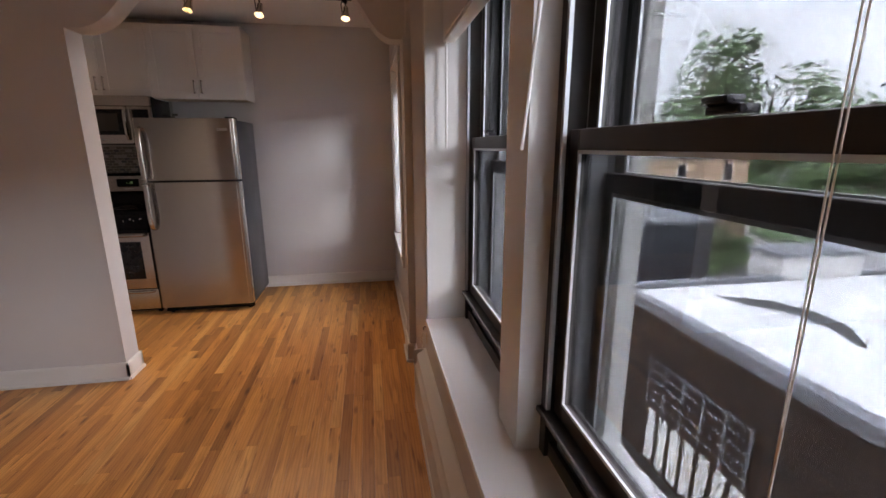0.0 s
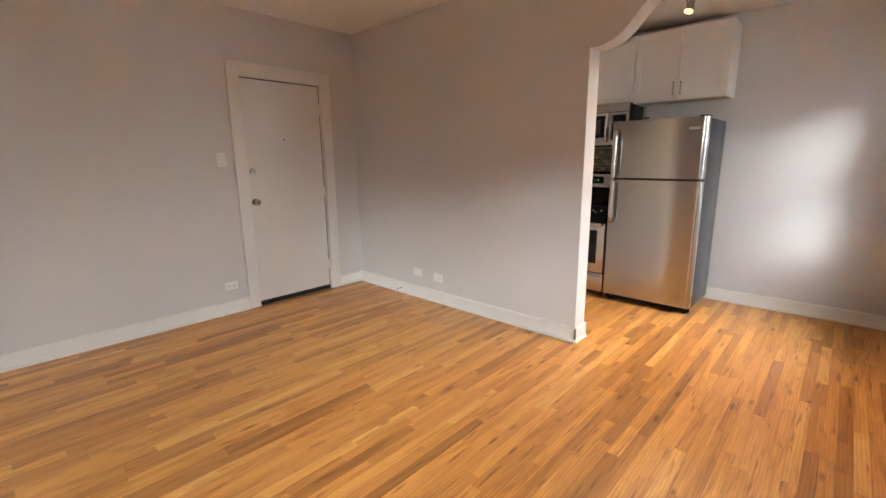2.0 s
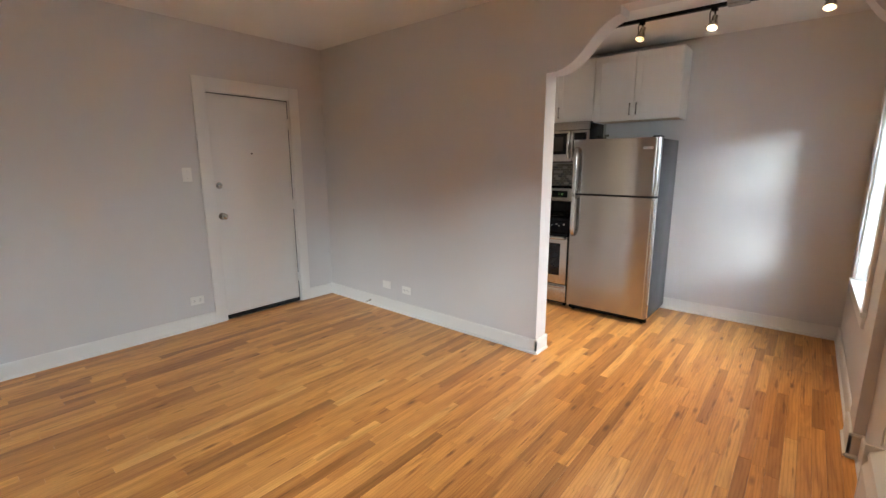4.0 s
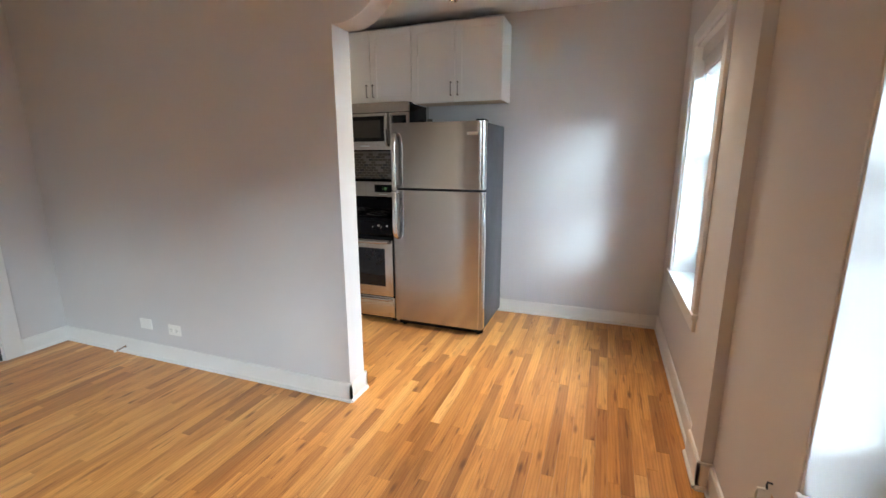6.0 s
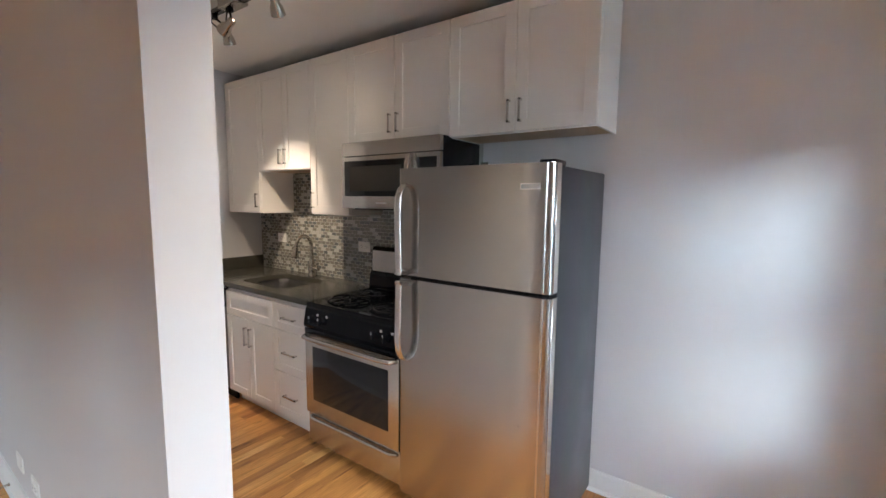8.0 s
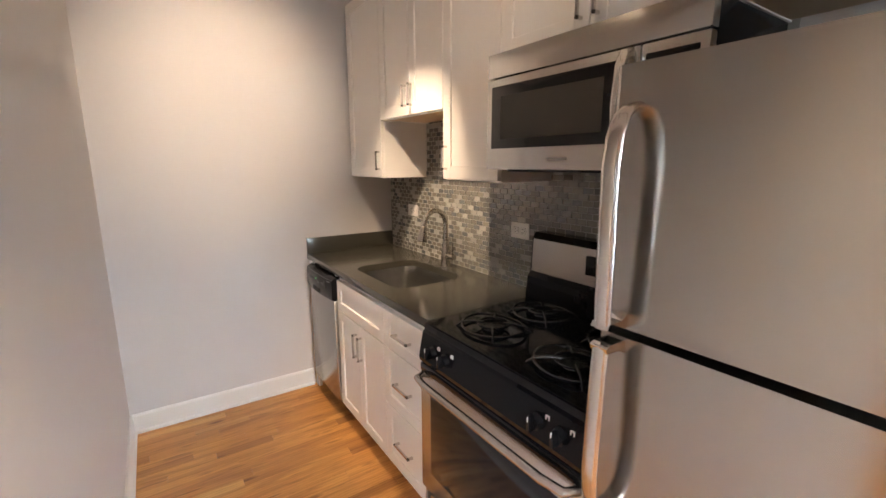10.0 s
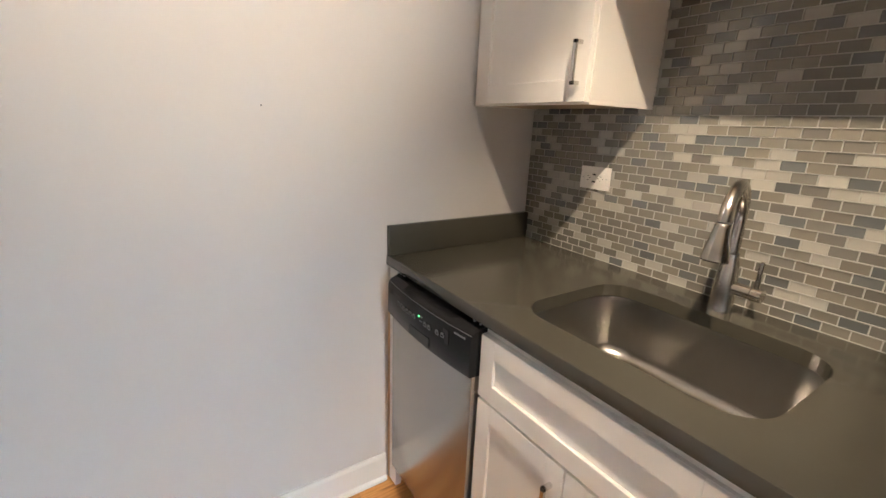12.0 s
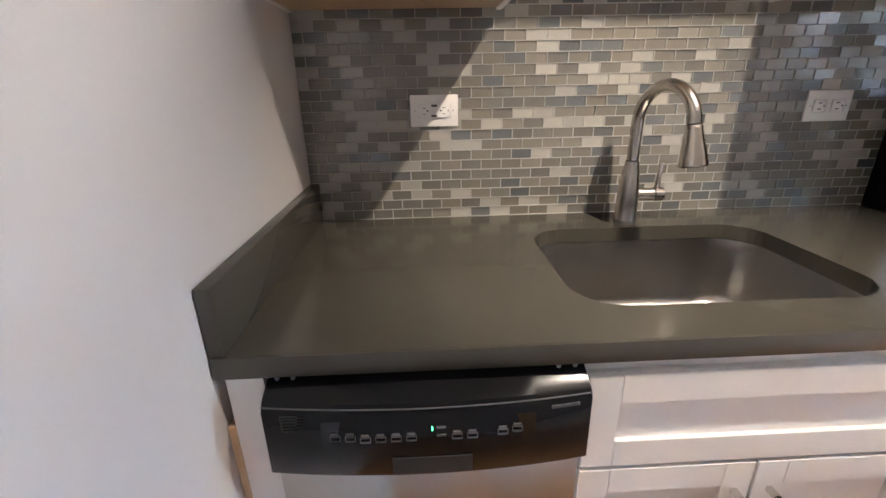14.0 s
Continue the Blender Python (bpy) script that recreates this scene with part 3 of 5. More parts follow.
def blind(y0, y1, ztop, x, drop, wand_y, wand_len, label, lean=0.0):
    b = thing("window_blind", (x, (y0 + y1) / 2, ztop), label, "blind", "raised window blinds")
    part("headrail", bbox(x - 0.03, y0, ztop - 0.045, x + 0.03, y1, ztop, 0.004), M_BLIND, b)
    part("valance", bbox(x - 0.042, y0, ztop - 0.075, x - 0.034, y1, ztop, 0.003), M_BLIND, b)
    z = ztop - 0.05
    n = int(drop / 0.006)
    for i in range(n):
        part("slat", bbox(x - 0.025, y0 + 0.008, z - i * 0.006 - 0.003, x + 0.025, y1 - 0.008, z - i * 0.006, 0), M_BLIND, b, "", False)
    part("bottom_rail", bbox(x - 0.025, y0 + 0.006, z - drop - 0.018, x + 0.025, y1 - 0.006, z - drop - 0.002, 0.004), M_BLIND, b)
    if wand_len:
        part("wand", tube([(x - 0.015, wand_y, ztop - 0.05), (x - 0.015, wand_y - lean * 0.5, ztop - 0.05 - wand_len / 2), (x - 0.015, wand_y - lean, ztop - 0.05 - wand_len)], 0.005, 8), M_PLATE, b, "clear plastic tilt wand")
    return b


b1 = blind(W1[0] + 0.01, W1[1] - 0.02, HEAD - 0.005, 1.262, 0.205, W1[1] - 0.05, 0.66, "raised white slatted blind above the window")
b2 = blind(W2[0] + 0.02, W2[1] - 0.01, HEAD - 0.005, 1.262, 0.205, 1.53, 0.656, "raised white slatted blind with hanging cords", -0.184)
b3 = blind(KW[0] + 0.015, KW[1] - 0.015, KW[3] - 0.015, 1.225, 0.10, KW[1] - 0.10, 0.60, "raised white slatted blind over the kitchen window", -0.06)
for dy in (0.0, 0.006):
    part("cord", tube([(1.30, 1.073 + dy, HEAD - 0.08), (1.30, 1.073 + dy, 1.6), (1.30, 1.073 + dy * 0.6, 1.3), (1.30, 1.074, 1.0), (1.30, 1.074, 0.80)], 0.0010, 6), M_CORD, b2, "beige lift cord")


# ---------- baseboard heater under the windows ----------
def heater():
    h = thing("baseboard_heater", (XL, 1.3, 0), "cream painted metal baseboard heater under the windows", "heater")
    y0, y1 = -1.6, 2.95
    x = XL
    part("back_panel", bbox(x - 0.012, y0, 0.012, x, y1, 0.36, 0.002), M_TRIM, h)
    part("front_cover", prism([(x - 0.062, 0.085), (x - 0.066, 0.085), (x - 0.066, 0.27), (x - 0.05, 0.30), (x - 0.046, 0.298), (x - 0.062, 0.268)], "y", y0 + 0.01, y1 - 0.01), M_TRIM, h, "", False)
    part("hood", prism([(x - 0.012, 0.345), (x - 0.012, 0.36), (x - 0.052, 0.335), (x - 0.056, 0.318), (x - 0.052, 0.318)], "y", y0, y1), M_TRIM, h, "", False)
    part("fin_element", bbox(x - 0.05, y0 + 0.05, 0.08, x - 0.014, y1 - 0.05, 0.20), M_SLOT, h)
    part("foot_rail", bbox(x - 0.066, y0, 0.0, x - 0.03, y1, 0.05, 0.003), M_TRIM, h)
    for y in (y0, y1 - 0.01):
        part("end_cap", bbox(x - 0.068, y, 0.0, x, y + 0.012, 0.362, 0.003), M_TRIM, h)


heater()


# ---------- wall plates ----------
def plate(at, normal, w, h, label, kind="outlet", wide=False):
    """A cover plate on a wall: normal is 'x', '-y' or 'y'."""
    o = thing(kind if kind != "switch" else "light_switch", at, label, "outlet" if kind == "outlet" else kind)

    def bx(u0, v0, d0, u1, v1, d1, r=0.0):
        x, y, z = at
        if normal == "x":
            return bbox(x + d0, y + u0, z + v0, x + d1, y + u1, z + v1, r)
        return bbox(x + u0, y - d1, z + v0, x + u1, y - d0, z + v1, r)
    part("cover_plate", bx(-w / 2, -h / 2, 0, w / 2, h / 2, 0.006, 0.002), M_PLATE, o)
    if kind == "outlet":
        for s in (-1, 1):
            c = s * (w if wide else h) * 0.2
            if wide:
                part("receptacle", bx(c - 0.017, -0.016, 0.006, c + 0.017, 0.016, 0.009, 0.003), M_PLATE, o)
                part("slot", merge(bx(c - 0.006, -0.009, 0.009, c + 0.003, -0.006, 0.0096), bx(c - 0.006, 0.006, 0.009, c + 0.003, 0.009, 0.0096), bx(c + 0.008, -0.002, 0.009, c + 0.012, 0.002, 0.0096)), M_SLOT, o)
            else:
                part("receptacle", bx(-0.016, c - 0.017, 0.006, 0.016, c + 0.017, 0.009, 0.003), M_PLATE, o)
                part("slot", merge(bx(-0.009, c, 0.009, -0.006, c + 0.008, 0.0096), bx(0.006, c, 0.009, 0.009, c + 0.008, 0.0096), bx(-0.002, c - 0.01, 0.009, 0.002, c - 0.006, 0.0096)), M_SLOT, o)
    elif kind == "switch":
        part("toggle", bx(-0.004, -0.006, 0.006, 0.004, 0.010, 0.018, 0.002), M_PLATE, o)
    for s in (-1, 1):
        part("screw", bx(s * w * 0.4 - 0.002 if wide else -0.002, -0.002 if wide else s * h * 0.28 - 0.002, 0.006, s * w * 0.4 + 0.002 if wide else 0.002, 0.002 if wide else s * h * 0.28 + 0.002, 0.0072), M_ALU, o)
    return o


plate((-2.355, YA, 0.258), "-y", 0.115, 0.075, "blank white cover plate on grey wall", "blank_plate", True)
plate((-2.075, YA, 0.247), "-y", 0.115, 0.075, "white duplex outlet low on grey wall", "outlet", True)
plate((XW, 2.165, 1.375), "x", 0.075, 0.118, "white light switch beside the entry door", "switch")
plate((XW, 2.13, 0.257), "x", 0.115, 0.075, "white outlet low beside the entry door", "outlet", True)
YT = YN - 0.0105
plate((-2.897, YT, 1.198), "-y", 0.118, 0.075, "white usb outlet on mosaic backsplash", "outlet", True)
usb = [o for o in scene.objects if o.name.startswith("outlet") and abs(o.location.x + 2.897) < 0.01][0]
part("decora_face", bbox(-2.897 - 0.034, YT - 0.0105, 1.198 - 0.0165, -2.897 + 0.034, YT - 0.0085, 1.198 + 0.0165, 0.001, 1), M_PLATE, usb)
part("usb_port", merge(bbox(-2.904, YT - 0.0112, 1.2075, -2.890, YT - 0.0103, 1.2125), bbox(-2.904, YT - 0.0112, 1.1835, -2.890, YT - 0.0103, 1.1885)), M_SLOT, usb, "dark usb port")
for s in (-1, 1):
    part("slot", merge(bbox(-2.897 + s * 0.024 - 0.004, YT - 0.0112, 1.204, -2.897 + s * 0.024 + 0.004, YT - 0.0103, 1.2055), bbox(-2.897 + s * 0.024 - 0.003, YT - 0.0112, 1.190, -2.897 + s * 0.024 + 0.003, YT - 0.0103, 1.1915), bbox(-2.897 + s * 0.016 - 0.002, YT - 0.0112, 1.1965, -2.897 + s * 0.016 + 0.002, YT - 0.0103, 1.2)), M_SLOT, usb)
plate((-1.888, YT, 1.188), "-y", 0.118, 0.075, "white duplex outlet on mosaic backsplash", "outlet", True)


# ---------- track light ----------
def track():
    t = thing("track_light", (-0.6, 4.44, ZK), "ceiling track light with six lit brushed spot heads", "track light")
    part("rail", bbox(-2.25, 4.44, ZK - 0.045, 1.0, 4.475, ZK - 0.02, 0.003), M_BLACKP, t, "dark ceiling track")
    part("feed_box", bbox(0.23, 4.42, ZK - 0.05, 0.36, 4.495, ZK, 0.004), M_NICKEL, t)
    part("feed_box", bbox(-1.95, 4.42, ZK - 0.05, -1.78, 4.495, ZK, 0.004), M_NICKEL, t)
    for eye, aim, watts, cone in HEADS:
        e = Vector(eye)
        d = (Vector(aim) - e).normalized()
        top = Vector((e.x, 4.457, ZK - 0.045))
        h = part("spot_head", merge(tube([e - d * 0.095, e - d * 0.09, e - d * 0.05, e - d * 0.03, e + d * 0.004, e + d * 0.004, e - d * 0.006], 0.02, 20, [0.008, 0.019, 0.021, 0.030, 0.034, 0.030, 0.028], caps=False),), M_NICKEL, t, "brushed metal spot head")
        part("bulb", cyl(e - d * 0.004, e + d * 0.003, 0.027, 0.024, 20), M_BULB, h, "glowing halogen bulb")
        part("yoke", merge(bbox(top.x - 0.018, top.y - 0.014, top.z - 0.02, top.x + 0.018, top.y + 0.014, top.z, 0.003), tube([top + Vector((-0.02, 0, 0)), top + Vector((-0.03, 0, -0.03)), e - d * 0.05 + Vector((-0.026, 0, 0))], 0.004, 8), tube([top + Vector((0, 0, -0.01)), e - d * 0.085], 0.006, 8)), M_BLACKP, h)


track()


# ---------- kitchen ----------
def pull(x, y, z, length, upright, parent):
    """A square bar pull standing off a front that faces south."""
    r = 0.005
    o = 0.028
    if upright:
        bm = merge(bbox(x - r, y - o, z - length / 2, x + r, y - o + 0.009, z + length / 2, 0.001, 1), bbox(x - r, y - o, z - length / 2, x + r, y, z - length / 2 + 0.010, 0.001, 1), bbox(x - r, y - o, z + length / 2 - 0.010, x + r, y, z + length / 2, 0.001, 1))
    else:
        bm = merge(bbox(x - length / 2, y - o, z - r, x + length / 2, y - o + 0.009, z + r, 0.001, 1), bbox(x - length / 2, y - o, z - r, x - length / 2 + 0.010, y, z + r, 0.001, 1), bbox(x + length / 2 - 0.010, y - o, z - r, x + length / 2, y, z + r, 0.001, 1))
    return part("pull", bm, M_HANDLE, parent, "satin nickel bar pull", False)


def shaker(name, x0, x1, z0, z1, y, parent, rail=0.057, th=0.019):
    """A shaker front whose face stands at y, looking south."""
    g = 0.0022
    x0, x1, z0, z1 = x0 + g, x1 - g, z0 + g, z1 - g
    d = part(name, bbox(x0, y + 0.009, z0, x1, y + th, z1), M_CAB, parent, "", False)
    rl = min(rail, (z1 - z0) * 0.3)
    for nm, q in (("stile", bbox(x0, y, z0, x0 + rail, y + 0.0095, z1, 0.0012, 1)), ("stile", bbox(x1 - rail, y, z0, x1, y + 0.0095, z1, 0.0012, 1)),
                  ("rail", bbox(x0 + rail, y, z0, x1 - rail, y + 0.0095, z0 + rl, 0.0012, 1)), ("rail", bbox(x0 + rail, y, z1 - rl, x1 - rail, y + 0.0095, z1, 0.0012, 1))):
        part(nm, q, M_CAB, d, "", False)
    return d


YU = 5.10
ZU = 2.47


def upper(x0, x1, z0, z1, doors, label):
    u = thing("wall_cabinet", ((x0 + x1) / 2, YN, z0), label, "cabinet", "kitchen wall cabinets")
    part("body", merge(bbox(x0, YU + 0.02, z0 + 0.012, x1, YN, z1, 0.001, 1)), M_CAB, u, "", False)
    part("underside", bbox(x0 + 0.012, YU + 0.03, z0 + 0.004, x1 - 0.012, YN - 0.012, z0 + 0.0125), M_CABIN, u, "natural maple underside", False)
    part("bottom_rim", merge(bbox(x0, YU + 0.02, z0, x1, YU + 0.03, z0 + 0.012), bbox(x0, YU + 0.03, z0, x0 + 0.012, YN, z0 + 0.012), bbox(x1 - 0.012, YU + 0.03, z0, x1, YN, z0 + 0.012)), M_CAB, u, "", False)
    for a, b, hand in doors:
        d = shaker("door", a, b, z0 + 0.003, z1 - 0.003, YU, u)
        pull(a + 0.03 if hand == "l" else b - 0.03, YU, z0 + 0.10, 0.108, True, d)
    return u


upper(XKW, -2.735, 1.418, ZU, [(XKW + 0.03, -2.735, "r")], "white shaker wall cabinet in the corner")
upper(-2.735, -2.10, 1.738, ZU, [(-2.735, -2.41, "r"), (-2.41, -2.10, "l")], "short white two-door shaker cabinet above the sink")
upper(-2.10, -1.715, 1.425, ZU, [(-2.10, -1.715, "l")], "tall white shaker wall cabinet beside the microwave")
upper(-1.715, -0.93, 1.876, ZU, [(-1.715, -1.32, "r"), (-1.32, -0.93, "l")], "white two-door shaker cabinet above the microwave")
upper(-0.93, -0.155, 1.86, ZU, [(-0.93, -0.545, "r"), (-0.545, -0.155, "l")], "white two-door shaker cabinet above the fridge")

YC = 4.780


def base(x0, x1, fronts, label):
    u = thing("base_cabinet", ((x0 + x1) / 2, 5.1, 0), label, "cabinet", "kitchen base cabinets")
    part("body", bbox(x0, YC + 0.02, 0.10, x1, YN - 0.012, 0.70), M_CAB, u, "", False)
    part("top_frame", merge(bbox(x0, YC + 0.02, 0.70, x0 + 0.005, YN - 0.012, 0.886), bbox(x1 - 0.018, YC + 0.02, 0.70, x1, YN - 0.012, 0.886), bbox(x0 + 0.005, YC + 0.02, 0.70, x1 - 0.018, YC + 0.035, 0.886)), M_CAB, u, "", False)
    part("toe_kick", bbox(x0, YC + 0.09, 0, x1, YC + 0.11, 0.10), M_CAB, u, "", False)
    for nm, a, b, c, d, hand in fronts:
        f = shaker(nm, a, b, c, d, YC, u, 0.05)
        if hand == "h":
            pull((a + b) / 2, YC, (c + d) / 2, 0.13, False, f)
        elif hand:
            pull(a + 0.03 if hand == "l" else b - 0.03, YC, d - 0.12, 0.13, True, f)


XD, XS1, XS2, XR = -2.700, -2.11, -1.735, -0.955
base(XD, XS1, [("false_drawer", XD, XS1, 0.686, 0.863, ""), ("door", XD, (XD + XS1) / 2, 0.105, 0.683, "r"), ("door", (XD + XS1) / 2, XS1, 0.105, 0.683, "l")], "white shaker sink base cabinet with two doors")
base(XS1, XS2, [("drawer", XS1, XS2, 0.686, 0.863, "h"), ("drawer", XS1, XS2, 0.405, 0.683, "h"), ("drawer", XS1, XS2, 0.105, 0.402, "h")], "white shaker cabinet with three drawers")


def rounded_rect(x0, y0, x1, y1, r, n=8):
    out = []
    for cx, cy, a in ((x1 - r, y1 - r, 0), (x0 + r, y1 - r, 90), (x0 + r, y0 + r, 180), (x1 - r, y0 + r, 270)):
        for i in range(n + 1):
            q = radians(a + 90 * i / n)
            out.append((cx + r * math.cos(q), cy + r * math.sin(q)))
    return out


ZC = 0.922
SK = (-2.683, 4.874, -2.14, 5.266)


def ring_fill(bm, inner, outer, z):
    vi = [bm.verts.new((x, y, z)) for x, y in inner]
    vo = [bm.verts.new((x, y, z)) for x, y in outer]
    for i in range(len(vi)):
        j = (i + 1) % len(vi)
        bm.faces.new((vi[i], vo[i], vo[j], vi[j]))
    return vi, vo


def counter():
    c = thing("countertop", (-2.5, 5.1, ZC - 0.035), "dark grey quartz countertop with undermount sink cutout", "countertop")
    x0, x1, y0, y1 = XKW + 0.002, XS2 + 0.012, 4.775, YN - 0.001
    inner = rounded_rect(SK[0], SK[1], SK[2], SK[3], 0.088)
    n = len(inner)
    cx, cy = (SK[0] + SK[2]) / 2, (SK[1] + SK[3]) / 2
    outer = rounded_rect(x0, y0 + 0.004, x1, y1, 0.0005)
    bm = bmesh.new()
    it, ot = ring_fill(bm, inner, outer, ZC)
    ib, ob2 = ring_fill(bm, inner, outer, ZC - 0.035)
    for a, b in ((it, ib), (ot, ob2)):
        for i in range(n):
            j = (i + 1) % n
            bm.faces.new((a[i], a[j], b[j], b[i]))
    part("slab", bm, M_QUARTZ, c, "", False)
    part("front_edge", bbox(x0, y0, ZC - 0.035, x1, y0 + 0.006, ZC - 0.0002, 0.0025), M_QUARTZ, c)
    part("side_splash", bbox(x0, y0 + 0.002, ZC + 0.0002, x0 + 0.022, y1 - 0.01, 1.024, 0.002), M_QUARTZ, c, "upstand along the end wall")
    s = thing("sink", (cx, cy, 0.70), "undermount stainless steel single bowl sink", "sink")
    bm = bmesh.new()
    levels = [(-0.03, ZC - 0.0353), (-0.001, ZC - 0.0353), (0.002, ZC - 0.038), (0.006, 0.86), (0.012, 0.80), (0.018, 0.745), (0.023, 0.728), (0.033, 0.715), (0.047, 0.708), (0.07, 0.705), (0.15, 0.702)]
    rings = []
    for inset, z in levels:
        r = max(0.02, 0.098 - inset * 0.3)
        rings.append([bm.verts.new((x, y, z)) for x, y in rounded_rect(SK[0] + inset - 0.008, SK[1] + inset - 0.008, SK[2] - inset + 0.008, SK[3] - inset + 0.008, r)])
    for a, b in zip(rings, rings[1:]):
        for i in range(len(a)):
            j = (i + 1) % len(a)
            bm.faces.new((a[i], a[j], b[j], b[i]))
    bm.faces.new(rings[-1])
    part("bowl", bm, M_SINK, s)
    part("drain", merge(cyl((cx, cy + 0.02, 0.7025), (cx, cy + 0.02, 0.706), 0.045, 0.042, 28), cyl((cx, cy + 0.02, 0.706), (cx, cy + 0.02, 0.709), 0.02, 0.016, 20)), M_CHROME, s, "round basket drain")


counter()


def faucet():
    bx, by = -2.412, 5.329
    f = thing("faucet", (bx, by, ZC), "brushed nickel pull-down gooseneck kitchen faucet", "faucet")
    part("base", tube([(bx, by, z) for z in (ZC, 0.926, 0.93, 0.97, 1.01, 1.045, 1.066, 1.073)], 0.02, 28, [0.0285, 0.0285, 0.0272, 0.0265, 0.0245, 0.0205, 0.0172, 0.0160]), M_NICKEL, f)
    part("collar", cyl((bx, by, 1.0725), (bx, by, 1.0755), 0.0150, 0.0150, 24), M_SLOT, f, "dark joint ring")
    pts = [(bx, by, 1.0745), (bx, by, 1.12)]
    dx, dy, rr, cz = 0.22, -1.0, 0.084, 1.164
    for i in range(19):
        a = radians(180 - i * 174 / 18)
        u = rr + rr * math.cos(a)
        pts.append((bx + dx * u, by + dy * u, cz + rr * math.sin(a)))
    part("spout", tube(pts, 0.0140, 20), M_NICKEL, f)
    d = (Vector(pts[-1]) - Vector(pts[-2])).normalized()
    e = Vector(pts[-1])
    h = part("spray_head", tube([e + d * k for k in (0.0022, 0.004, 0.012, 0.035, 0.058, 0.076, 0.083, 0.085)], 0.015, 24, [0.0150, 0.0162, 0.0168, 0.0205, 0.0252, 0.0278, 0.0280, 0.0262]), M_NICKEL, f)
    part("seam", cyl(e - d * 0.001, e + d * 0.0024, 0.0146, 0.0146, 24), M_SLOT, h, "dark joint ring")
    part("nozzle", cyl(e + d * 0.0848, e + d * 0.087, 0.022, 0.021, 20), M_BLACKP, h)
    part("valve", merge(cyl((bx + 0.018, by, 0.988), (bx + 0.062, by - 0.004, 0.988), 0.0160, 0.0160, 22), cyl((bx + 0.0635, by - 0.004, 0.988), (bx + 0.086, by - 0.005, 0.988), 0.0178, 0.0165, 22)), M_NICKEL, f)
    part("valve_ring", cyl((bx + 0.0615, by - 0.004, 0.988), (bx + 0.064, by - 0.004, 0.988), 0.0148, 0.0148, 22), M_SLOT, f, "dark joint ring")
    part("lever", tube([(bx + 0.070, by - 0.005, 1.002), (bx + 0.070, by - 0.006, 1.03), (bx + 0.071, by - 0.008, 1.066), (bx + 0.071, by - 0.008, 1.070)], 0.006, 14, [0.0072, 0.0056, 0.0054, 0.0040]), M_NICKEL, f, "slim handle lever")


faucet()


